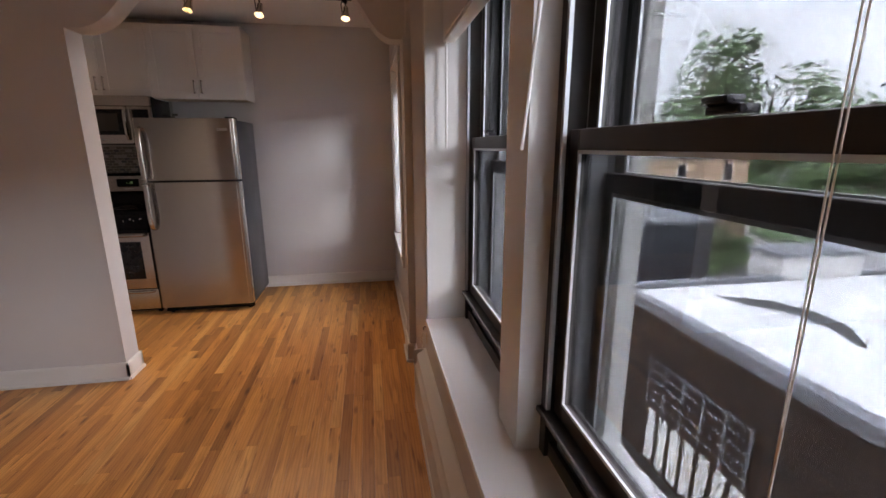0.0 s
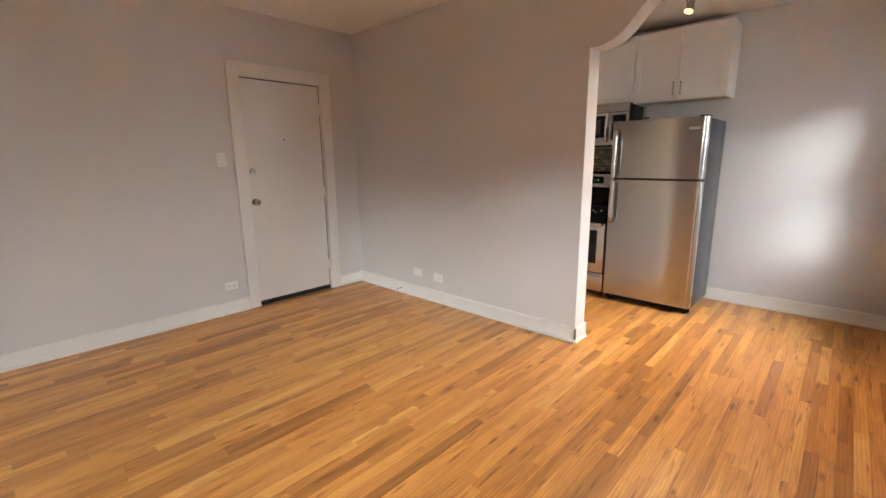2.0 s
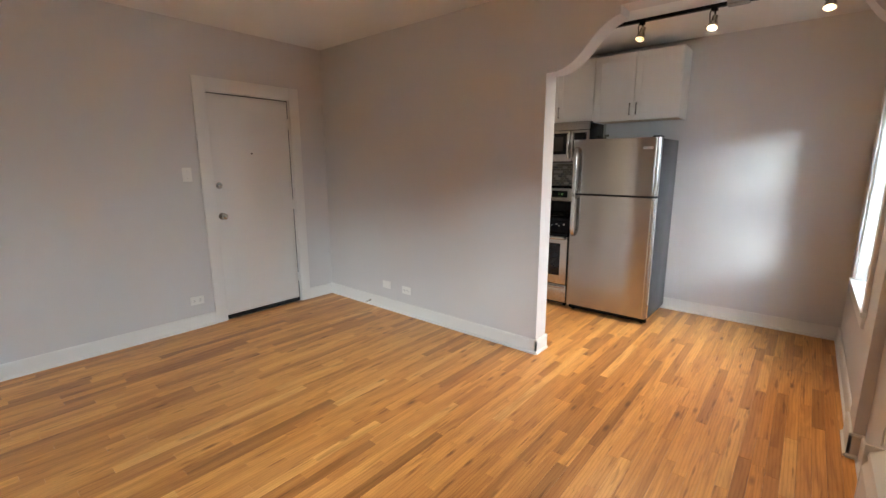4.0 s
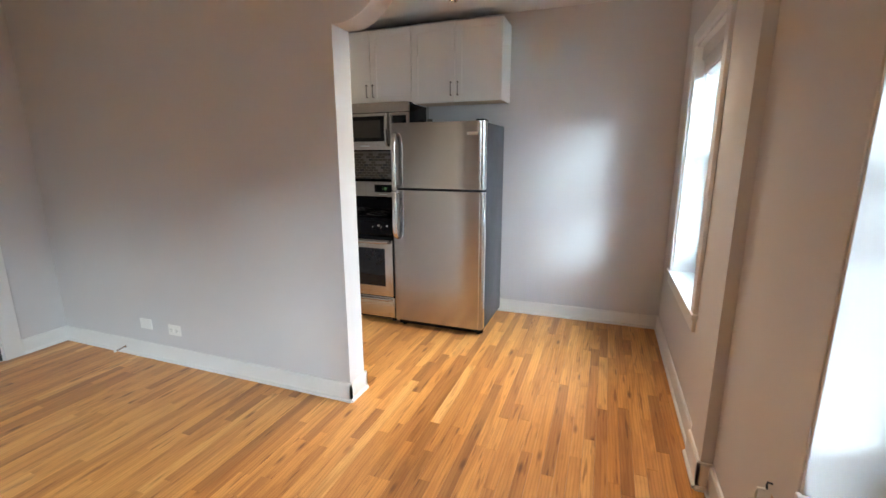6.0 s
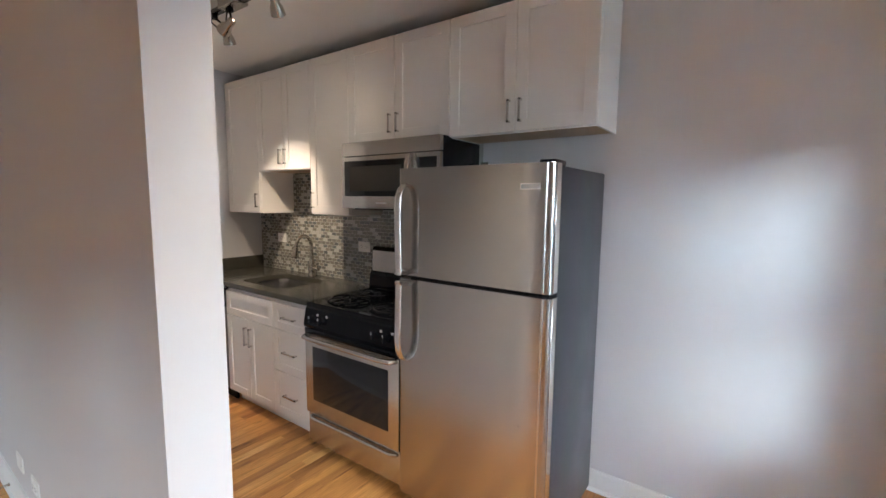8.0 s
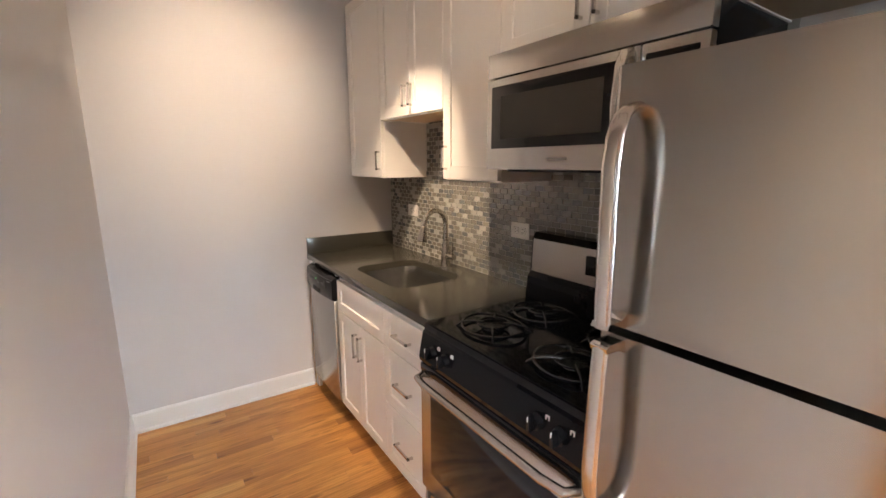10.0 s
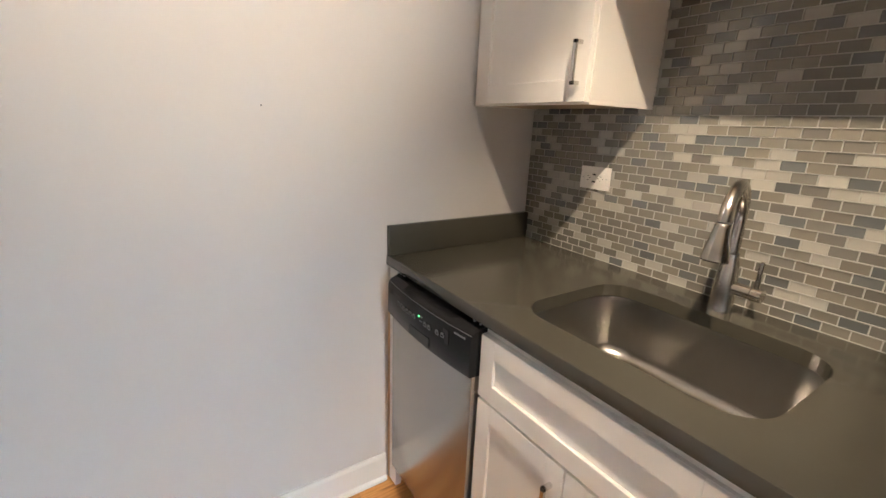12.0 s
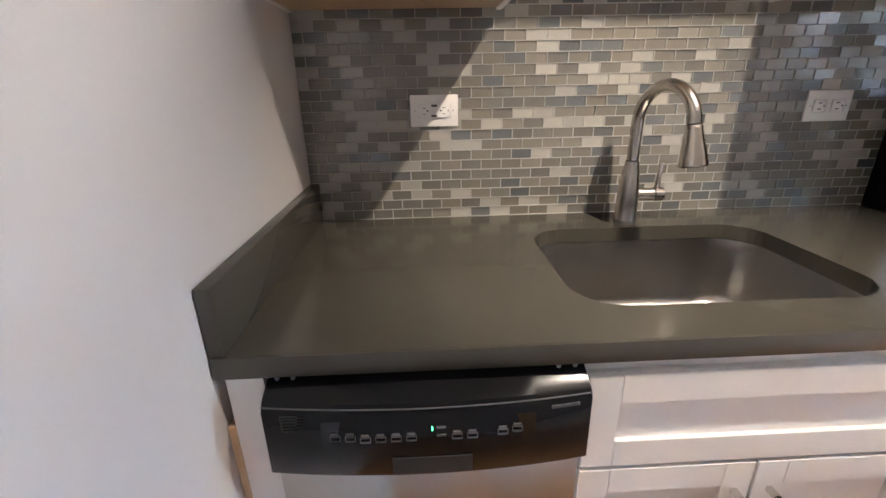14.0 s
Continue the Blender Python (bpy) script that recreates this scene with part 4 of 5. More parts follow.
def dishwasher():
    x0, x1 = -3.158, XD - 0.004
    d = thing("dishwasher", ((x0 + x1) / 2, 5.05, 0), "narrow stainless dishwasher with black control panel", "dishwasher")
    part("tub", bbox(x0, YC + 0.02, 0.08, x1, YN - 0.02, 0.855), M_BLACKP, d)
    part("door", bbox(x0 + 0.004, YC - 0.016, 0.115, x1 - 0.004, YC + 0.018, 0.736, 0.004), M_STEEL, d, "brushed stainless door")
    xm, hw = (x0 + x1) / 2, (x1 - x0) / 2

    def bow(x):
        return YC - 0.030 - 0.016 * (1 - ((x - xm) / hw) ** 2)
    bm = bmesh.new()
    cols = []
    for i in range(13):
        x = x0 + 2 * hw * i / 12
        y = bow(x)
        cols.append([bm.verts.new(q) for q in ((x, YC + 0.018, 0.738), (x, y + 0.006, 0.738), (x, y, 0.746), (x, y + 0.002, 0.848), (x, y + 0.010, 0.860), (x, YC + 0.018, 0.876))])
    for a, b in zip(cols, cols[1:]):
        for k in range(6):
            bm.faces.new((a[k], a[(k + 1) % 6], b[(k + 1) % 6], b[k]))
    bm.faces.new(cols[0])
    bm.faces.new(cols[-1][::-1])
    p = part("control_panel", bm, M_BLACKP, d, "glossy black control panel")
    part("edge_line", tube([(x0 + 2 * hw * i / 16, bow(x0 + 2 * hw * i / 16) + 0.0045, 0.8555) for i in range(17)], 0.0011, 6), M_MARK, p)
    part("grip", bbox(-2.984, bow(xm) - 0.001, 0.748, -2.873, bow(xm) + 0.006, 0.776, 0.001), M_SLOT, p, "recessed dark grip", False)
    part("display_strip", bbox(-3.078, bow(-3.078) - 0.0004, 0.796, -2.785, bow(-2.785) + 0.004, 0.838, 0.0003, 1), M_DKGLASS, p, "glossy black display strip")
    part("vent", bbox(-3.132, bow(-3.132) - 0.0008, 0.820, -3.098, bow(-3.098) + 0.006, 0.846), M_SLOT, p)
    for k in range(5):
        part("vent_slat", bbox(-3.130, bow(-3.132) - 0.0016, 0.8225 + k * 0.005, -3.100, bow(-3.132), 0.8245 + k * 0.005), M_BLACKP, p, "", False)
    for i in (0, 1, 2, 3, 4, 5, 8, 9, 11, 12):
        bx = -3.067 + i * 0.0208
        by = bow(xm) - 0.0012 if abs(bx - xm) < 0.1 else bow(bx) - 0.0012
        up = 0.004 if i > 10 else 0.0
        part("button_mark", merge(bbox(bx, by, 0.8060 + up, bx + 0.014, by + 0.003, 0.8067 + up), bbox(bx, by, 0.8060 + up, bx + 0.0007, by + 0.003, 0.8150 + up), bbox(bx + 0.0133, by, 0.8060 + up, bx + 0.014, by + 0.003, 0.8150 + up),
                                  bbox(bx + 0.0015, by, 0.8135 + up, bx + 0.0125, by + 0.003, 0.8142 + up), bbox(bx + 0.0015, by, 0.8165 + up, bx + 0.0118, by + 0.003, 0.8188 + up)), M_MARK, p, "", False)
    part("led", merge(bbox(-2.9285, bow(xm) - 0.0014, 0.8225, -2.9265, bow(xm) + 0.002, 0.8242), bbox(-2.9285, bow(xm) - 0.0014, 0.8255, -2.9265, bow(xm) + 0.002, 0.8272)), M_GREENLED, p)
    for k, z in enumerate((0.8255, 0.812)):
        part("status_mark", bbox(-2.922, bow(xm) - 0.0012, z, -2.909, bow(xm) + 0.002, z + 0.0022), M_MARK, p, "", False)
    for k in range(9):
        kx = -2.763 + k * 0.0046
        part("badge", bbox(kx, bow(kx) - 0.0008, 0.8415, kx + 0.0032, bow(kx) + 0.004, 0.8455), M_MARK, p, "", False)
    for kx in (x0 + 0.014, x0 + 0.036, x1 - 0.038, x1 - 0.014):
        part("screw", cyl((kx, YC + 0.012, 0.8735), (kx, YC + 0.010, 0.8785), 0.0032, n=10), M_ALU, d)
    part("toe_panel", bbox(x0, YC + 0.06, 0.0, x1, YC + 0.075, 0.11), M_BLACKP, d)
    part("filler_strip", bbox(XKW + 0.012, YC + 0.006, 0.0, x0 - 0.003, YC + 0.03, 0.886), M_TRIM, d, "cream painted filler strip", False)
    part("scribe_edge", bbox(XKW + 0.0005, YC + 0.002, 0.0, XKW + 0.012, YC + 0.024, 0.80, 0.003), M_CABIN, d, "bare wood scribe edge", False)


dishwasher()


def kitchen_range():
    x0, x1 = -1.722, -0.965
    r = thing("gas_range", ((x0 + x1) / 2, 5.06, 0), "stainless and black freestanding four-burner gas range", "range")
    yf = 4.762
    part("body", bbox(x0, yf + 0.02, 0.03, x1, YN - 0.03, 0.88), M_BLACK, r, "", False)
    for fx in (x0 + 0.03, x1 - 0.06):
        part("foot", bbox(fx, yf + 0.06, 0, fx + 0.03, yf + 0.09, 0.03), M_BLACKP, r)
    dr = part("drawer", bbox(x0 + 0.003, yf - 0.005, 0.05, x1 - 0.003, yf + 0.02, 0.235, 0.006), M_STEELH, r, "stainless storage drawer")
    part("drawer_grip", tube([(x0 + 0.03, yf - 0.008, 0.215), (x0 + 0.06, yf - 0.028, 0.215), (x1 - 0.06, yf - 0.028, 0.215), (x1 - 0.03, yf - 0.008, 0.215)], 0.011, 12), M_STEELH, dr)
    dd = part("oven_door", bbox(x0 + 0.003, yf - 0.022, 0.245, x1 - 0.003, yf + 0.02, 0.755, 0.006), M_STEELH, r, "stainless oven door")
    part("door_window", bbox(x0 + 0.075, yf - 0.0245, 0.335, x1 - 0.075, yf - 0.02, 0.665, 0.002), M_DKGLASS, dd, "dark oven glass")
    part("door_handle", tube([(x0 + 0.02, yf - 0.02, 0.725), (x0 + 0.035, yf - 0.055, 0.725), (x0 + 0.10, yf - 0.066, 0.725), (x1 - 0.10, yf - 0.066, 0.725), (x1 - 0.035, yf - 0.055, 0.725), (x1 - 0.02, yf - 0.02, 0.725)], 0.013, 14), M_STEELH, dd, "bar handle")
    part("door_top", bbox(x0 + 0.003, yf - 0.024, 0.735, x1 - 0.003, yf + 0.02, 0.77, 0.006), M_BLACK, dd)
    cp = part("control_panel", prism([(yf + 0.02, 0.775), (yf - 0.022, 0.775), (yf - 0.026, 0.79), (yf - 0.008, 0.885), (yf + 0.012, 0.905), (yf + 0.02, 0.905)], "x", x0, x1), M_BLACK, r, "black enamel knob panel", False)
    for kx in (x0 + 0.085, x0 + 0.165, x1 - 0.165, x1 - 0.085):
        k = part("knob", merge(cyl((kx, yf - 0.016, 0.835), (kx, yf - 0.034, 0.832), 0.024, 0.021, 22), bbox(kx - 0.006, yf - 0.052, 0.812, kx + 0.006, yf - 0.03, 0.855, 0.003)), M_BLACKP, cp, "black burner knob")
        part("knob_mark", bbox(kx - 0.001, yf - 0.0535, 0.842, kx + 0.001, yf - 0.051, 0.855), M_PLATE, k, "", False)
        part("burner_icon", merge(bbox(kx + 0.028, yf - 0.0165, 0.862, kx + 0.040, yf - 0.0125, 0.864), bbox(kx + 0.028, yf - 0.0165, 0.852, kx + 0.030, yf - 0.0135, 0.862), bbox(kx + 0.038, yf - 0.0165, 0.852, kx + 0.040, yf - 0.0135, 0.862)), M_PLATE, cp, "", False)
    bm = bbox(x0, yf, 0.885, x1, 5.30, 0.921)
    up = [f for f in bm.faces if f.normal.z > 0.9]
    bmesh.ops.inset_region(bm, faces=up, thickness=0.024, depth=0.0)
    bmesh.ops.inset_region(bm, faces=up, thickness=0.010, depth=-0.014)
    bmesh.ops.bevel(bm, geom=[e for e in bm.edges if all(v.co.z > 0.92 for v in e.verts)], offset=0.004, segments=2, affect="EDGES")
    part("cooktop", bm, M_BLACK, r, "glossy black enamel cooktop")
    for gx in (x0 + 0.20, x1 - 0.20):
        for gy in (yf + 0.165, yf + 0.415):
            b = part("burner", merge(cyl((gx, gy, 0.905), (gx, gy, 0.912), 0.062, 0.055, 28), cyl((gx, gy, 0.912), (gx, gy, 0.926), 0.036, 0.034, 26), cyl((gx, gy, 0.926), (gx, gy, 0.933), 0.040, 0.037, 26)), M_IRON, r, "burner with round cap")
            bars = []
            loop = [(gx + 0.122 * math.cos(2 * math.pi * i / 32), gy + 0.106 * math.sin(2 * math.pi * i / 32), 0.934 + 0.004 * math.cos(4 * math.pi * i / 32)) for i in range(33)]
            bars.append(tube(loop, 0.0052, 8, caps=False))
            hub = [(gx + 0.056 * math.cos(2 * math.pi * i / 24), gy + 0.056 * math.sin(2 * math.pi * i / 24), 0.943) for i in range(25)]
            bars.append(tube(hub, 0.0042, 8, caps=False))
            for i in range(4):
                a = radians(45 + 90 * i)
                c, s = math.cos(a), math.sin(a)
                bars.append(tube([(gx + c * 0.150, gy + s * 0.128, 0.906), (gx + c * 0.142, gy + s * 0.124, 0.922), (gx + c * 0.12, gy + s * 0.104, 0.937), (gx + c * 0.08, gy + s * 0.074, 0.945), (gx + c * 0.034, gy + s * 0.034, 0.945)], 0.0050, 8))
            part("grate", merge(*bars), M_IRON, r, "black wire burner grate")
    bg = part("backguard", prism([(5.29, 0.905), (5.28, 0.93), (5.29, 1.02), (5.305, 1.04), (5.312, 1.185), (5.33, 1.21), (5.385, 1.21), (5.385, 0.905)], "x", x0, x1), M_BLACK, r, "", False)
    part("backguard_face", prism([(5.2995, 1.045), (5.3055, 1.185), (5.314, 1.185), (5.308, 1.045)], "x", x0 + 0.012, x1 - 0.012), M_STEELH, bg, "stainless backguard face", False)
    part("clock", bbox(-1.43, 5.296, 1.085, -1.245, 5.3045, 1.158, 0.002), M_BLACK, bg, "black clock display")
    for sx, segs in ((-1.352, "r"), (-1.334, "c"), (-1.322, "tmbq"), (-1.304, "tblr")):
        w, h, z = 0.010, 0.020, 1.112
        shapes = {"r": (w - 0.0014, 0, w, h), "q": (w - 0.0014, 0, w, h), "l": (0, 0, 0.0014, h), "t": (0, h - 0.0014, w, h), "m": (0, h / 2 - 0.0007, w, h / 2 + 0.0007), "b": (0, 0, w, 0.0014), "c": (0.004, 0.006, 0.0055, 0.0075)}
        part("digit", merge(*[bbox(sx + shapes[s][0], 5.2945, z + shapes[s][1], sx + shapes[s][2], 5.2965, z + shapes[s][3]) for s in segs]), M_CLOCK, bg, "lit clock digit", False)
    part("badge", bbox(-1.375, 5.2975, 1.062, -1.30, 5.3025, 1.068), M_ALU, bg)


kitchen_range()


def microwave():
    x0, x1, y0, z0, z1 = -1.682, -0.925, 5.014, 1.478, 1.873
    m = thing("microwave", ((x0 + x1) / 2, 5.2, z0), "stainless over-the-range microwave with black window", "microwave")
    part("body", bbox(x0, y0 + 0.03, z0 + 0.004, x1, YN - 0.002, z1, 0.003), M_BLACKP, m, "black sheet metal case")
    part("vent_grille", bbox(x0, y0, z1 - 0.082, x1, y0 + 0.032, z1, 0.004), M_STEELH, m, "stainless top vent")
    xd = x1 - 0.165
    dr = part("door", bbox(x0, y0, z0, xd, y0 + 0.03, z1 - 0.086, 0.004), M_STEELH, m, "stainless door")
    part("door_window", bbox(x0 + 0.025, y0 - 0.002, z0 + 0.072, xd - 0.055, y0 + 0.004, z1 - 0.11, 0.004), M_DKGLASS, dr, "black door glass")
    part("mesh_screen", bbox(x0 + 0.075, y0 - 0.0028, z0 + 0.105, xd - 0.10, y0 - 0.0018, z1 - 0.145, 0), M_SCREEN, dr, "grey perforated screen behind glass", False)
    part("badge", bbox((x0 + xd) / 2, y0 - 0.0015, z0 + 0.03, (x0 + xd) / 2 + 0.08, y0 + 0.002, z0 + 0.038), M_ALU, dr)
    hx = xd - 0.028
    part("handle", tube([(hx, y0 + 0.002, z0 + 0.040), (hx, y0 - 0.022, z0 + 0.046), (hx, y0 - 0.038, z0 + 0.075), (hx, y0 - 0.046, (z0 + z1) / 2 - 0.03), (hx, y0 - 0.038, z1 - 0.135), (hx, y0 - 0.022, z1 - 0.106), (hx, y0 + 0.002, z1 - 0.10)], 0.0145, 16), M_HANDLE, dr, "curved vertical handle")
    cp = part("control_panel", bbox(xd + 0.002, y0, z0, x1, y0 + 0.03, z1 - 0.086, 0.004), M_STEELH, m, "stainless keypad side")
    part("keypad", bbox(xd + 0.015, y0 - 0.002, z0 + 0.05, x1 - 0.02, y0 + 0.004, z1 - 0.11, 0.003), M_DKGLASS, cp, "black keypad")
    for kr in range(7):
        for kc in range(3):
            kx, kz = xd + 0.032 + kc * 0.036, z0 + 0.066 + kr * 0.022
            part("key_mark", bbox(kx, y0 - 0.0026, kz, kx + 0.02, y0 - 0.0019, kz + 0.004), M_MARK, cp, "", False)
    part("underside_vent", bbox(x0 + 0.05, y0 + 0.06, z0 - 0.008, x1 - 0.05, YN - 0.08, z0 + 0.005), M_BLACKP, m)


microwave()


def fridge():
    x0, x1 = -0.945, -0.182
    f = thing("refrigerator", ((x0 + x1) / 2, 5.03, 0), "stainless top-freezer refrigerator with dark grey sides", "refrigerator")
    yf, yb = 4.712, 4.787
    part("cabinet", bbox(x0 + 0.004, yb + 0.008, 0.045, x1 - 0.004, 5.365, 1.668, 0.006), M_FRSIDE, f, "dark grey textured cabinet")
    part("base_grille", bbox(x0 + 0.01, yb - 0.01, 0.012, x1 - 0.01, yb + 0.03, 0.07, 0.003), M_BLACKP, f, "black toe grille")
    for fx in (x0 + 0.05, x1 - 0.05):
        for fy in (4.80, 5.3):
            part("foot", cyl((fx, fy, 0), (fx, fy, 0.046), 0.018, 0.016, 16), M_BLACKP, f)

    def door(name, z0, z1):
        n = 10
        prof = [(x0, yb), (x0, yf + 0.02)]
        for i in range(n + 1):
            a = radians(180 + 90 * i / n)
            prof.append((x0 + 0.02 + 0.02 * math.cos(a), yf + 0.02 + 0.02 * math.sin(a)))
        for i in range(n + 1):
            a = radians(270 + 90 * i / n)
            prof.append((x1 - 0.02 + 0.02 * math.cos(a), yf + 0.02 + 0.02 * math.sin(a)))
        prof += [(x1, yb)]
        return part(name, prism(prof, "z", z0, z1), M_STEEL, f, "brushed stainless door")
    d1 = door("freezer_door", 1.178, 1.676)
    d2 = door("fridge_door", 0.068, 1.160)
    for d, z0, z1 in ((d1, 1.178, 1.676), (d2, 0.068, 1.160)):
        part("gasket", bbox(x0 + 0.012, yb, z0 + 0.01, x1 - 0.012, yb + 0.0085, z1 - 0.01), M_SLOT, d)
        part("edge_trim", bbox(x1 - 0.0015, yf + 0.024, z0 + 0.001, x1 + 0.0025, yf + 0.062, z1 - 0.001, 0.001, 1), M_CHROME, d, "bright edge strip")
    for d, z0, z1 in ((d1, 1.178, 1.676), (d2, 0.068, 1.160)):
        part("door_bead", tube([(x1 - 0.030, yf + 0.0005, z0 + 0.002), (x1 - 0.030, yf + 0.0005, z1 - 0.002)], 0.006, 10), M_HANDLE, d, "raised vertical bead")
    hx = x0 + 0.05

    def handle(d, za, zb, flip):
        """A bowed strap, thick at the bend, that meets a bracket at the gap between the doors."""
        far, near = (zb, za) if flip else (za, zb)
        s = 1 if flip else -1
        path = [(yf + 0.002, far), (yf - 0.020, far - s * 0.004), (yf - 0.042, far - s * 0.022), (yf - 0.056, far - s * 0.055), (yf - 0.062, far - s * 0.11), (yf - 0.060, (far + near) / 2), (yf - 0.056, near + s * 0.06), (yf - 0.053, near + s * 0.004)]
        bm = bmesh.new()
        rings = []
        for i, (y, z) in enumerate(path):
            y0, z0 = path[max(i - 1, 0)]
            y1, z1 = path[min(i + 1, len(path) - 1)]
            tan = Vector((0, y1 - y0, z1 - z0)).normalized()
            nor = Vector((0, -tan.z, tan.y))
            w, h = 0.0185, 0.0085
            rings.append([bm.verts.new(Vector((hx, y, z)) + Vector((math.cos(2 * math.pi * k / 16) * w, 0, 0)) + nor * math.sin(2 * math.pi * k / 16) * h) for k in range(16)])
        for a, b in zip(rings, rings[1:]):
            for k in range(16):
                bm.faces.new((a[k], a[(k + 1) % 16], b[(k + 1) % 16], b[k]))
        bm.faces.new(rings[0])
        bm.faces.new(rings[-1])
        part("handle", bm, M_HANDLE, d, "bowed satin bar handle")
        part("handle_foot", prism([(yf + 0.003, near), (yf - 0.050, near), (yf - 0.062, near + s * 0.006), (yf - 0.058, near + s * 0.016), (yf - 0.02, near + s * 0.018), (yf + 0.003, near + s * 0.03)], "x", hx - 0.019, hx + 0.019), M_CHROME, d, "bright handle bracket", False)
    handle(d1, 1.182, 1.60, True)
    handle(d2, 0.77, 1.156, False)
    part("badge", merge(bbox(x1 - 0.135, yf - 0.003, 1.575, x1 - 0.05, yf + 0.001, 1.60), ), M_CHROME, d1, "plain chrome badge")
    part("badge_face", bbox(x1 - 0.131, yf - 0.0036, 1.579, x1 - 0.054, yf - 0.0028, 1.596), M_ALU, d1)
    part("hinge_cover", bbox(x1 - 0.075, yf + 0.03, 1.668, x1 - 0.008, yf + 0.14, 1.69, 0.006), M_BLACKP, f, "black top hinge cover")
    part("lock_cap", cyl((x1 - 0.115, yf - 0.001, 0.62), (x1 - 0.115, yf + 0.004, 0.62), 0.004, n=10), M_SLOT, d2)


fridge()


# ---------- small things ----------
def door_stop():
    d = thing("door_stop", (-2.6, YA - 0.014, 0.05), "small spring door stop screwed to the baseboard", "door stop")
    pts = [(-2.6 + 0.006 * math.cos(i * 0.9), YA - 0.018 - i * 0.0009, 0.05 - i * 0.00008 + 0.006 * math.sin(i * 0.9)) for i in range(76)]
    part("spring", tube(pts, 0.0012, 5), M_NICKEL, d)
    part("tip", cyl((-2.6, YA - 0.085, 0.044), (-2.6, YA - 0.098, 0.043), 0.008, 0.007, 14), M_PLATE, d, "white rubber tip")
    part("base", cyl((-2.6, YA - 0.0135, 0.05), (-2.6, YA - 0.02, 0.05), 0.010, 0.008, 14), M_NICKEL, d)


door_stop()
stub = thing("cable_stub", (XL, 2.93, 0.49), "cut dark cable stub poking from the wall", "cable")
part("cable", tube([(XL + 0.002, 2.93, 0.495), (XL - 0.012, 2.93, 0.497), (XL - 0.016, 2.924, 0.492), (XL - 0.016, 2.918, 0.482)], 0.003, 8), M_STUB, stub)
part("bare_patch", bbox(XL - 0.0012, 2.905, 0.40, XL + 0.001, 2.925, 0.465, 0.0005, 1), M_CABIN, stub, "chipped patch of bare plaster")
stub2 = thing("pipe_stub", (XL, 2.98, 0.44), "short painted pipe stub above the heater", "pipe")
part("pipe", tube([(XL + 0.002, 2.975, 0.44), (XL - 0.018, 2.975, 0.44), (XL - 0.020, 2.975, 0.425), (XL - 0.020, 2.975, 0.36)], 0.0045, 10), M_TRIM, stub2)
nail = thing("nail_hole", (XKW, 4.41, 1.385), "tiny nail hole in the painted wall", "hole")
part("hole", cyl((XKW - 0.001, 4.41, 1.385), (XKW + 0.0008, 4.41, 1.385), 0.0022, n=8), M_MARK, nail)


# ---------- outside ----------
M_ROOF = mat("white_roof_membrane", (0.56, 0.56, 0.545), 0.7, vary=0.14, scale=0.8, fine=20, bump=0.1)
M_COPING = mat("grey_metal_coping", (0.16, 0.165, 0.18), 0.5, 0.3, vary=0.12, scale=2)
M_BRICKD = mat("dark_brick_wall", (0.034, 0.027, 0.024), 0.9, spec=0.1, vary=0.3, scale=3, fine=30, bump=0.3, depth=0.01)
M_TAN = mat("tan_brick_facade", (0.46, 0.30, 0.19), 0.85, vary=0.16, scale=2, fine=24, bump=0.3, depth=0.01)
M_CHAR = mat("charcoal_cladding", (0.030, 0.032, 0.038), 0.7, vary=0.15, scale=2)
M_CONC = mat("concrete_paving", (0.46, 0.43, 0.39), 0.9, vary=0.16, scale=0.7, fine=14, bump=0.2, depth=0.01)
M_STREET = mat("asphalt", (0.06, 0.06, 0.06), 0.9, vary=0.2, scale=0.6, fine=30)
M_TAR = mat("tar_patch", (0.035, 0.035, 0.036), 0.7, vary=0.3, scale=4)
M_LEAF = mat("leaf", (0.060, 0.115, 0.030), 0.6, vary=0.3, scale=0.5, fine=9, random_isl=0.4)
M_BARK = mat("bark", (0.10, 0.075, 0.055), 0.9, vary=0.3)
M_WHITEB = mat("white_painted_brick", (0.62, 0.61, 0.58), 0.8, vary=0.12, scale=2, fine=40, bump=0.3)
M_RED = mat("red_plastic", (0.65, 0.07, 0.03), 0.5)
M_RAILM = mat("dark_railing", (0.03, 0.03, 0.032), 0.5, 0.5)

G = -6.6
structure("ground", bbox(-300, -300, G - 0.3, 900, 900, G - 0.02), M_STREET, "asphalt ground reaching far away", "ground")
structure("pavement", bbox(1.7, -12, G - 0.02, 7.3, 30, G + 0.04), M_CONC, "pale concrete alley paving", "pavement")
structure("house_base", bbox(XW - 0.3, YS - 0.3, G, XOUT, YN + 0.3, -0.26), M_WHITEB, "painted brick lower storeys", "wall")
structure("house_skin", wall_with_holes("x", XOUT - 0.001, XOUT + 0.05, YS - 0.3, YN + 0.3, -0.26, 3.4, [(W1[0] + 0.02, W1[1] - 0.02, SILL, HEAD - 0.02), (W2[0] + 0.02, W2[1] - 0.02, SILL, HEAD - 0.02), (W_ADDED[0] + 0.02, W_ADDED[1] - 0.02, SILL, HEAD - 0.02), (KW[0] + 0.02, KW[1] - 0.02, KW[2], KW[3] - 0.02)]), M_WHITEB, "white painted brick outer wall", "wall")
structure("roof_slab", bbox(XW - 0.3, YS - 0.3, 2.9, XOUT + 0.1, YN + 0.3, 3.1), M_COPING, "roof slab", "roof")


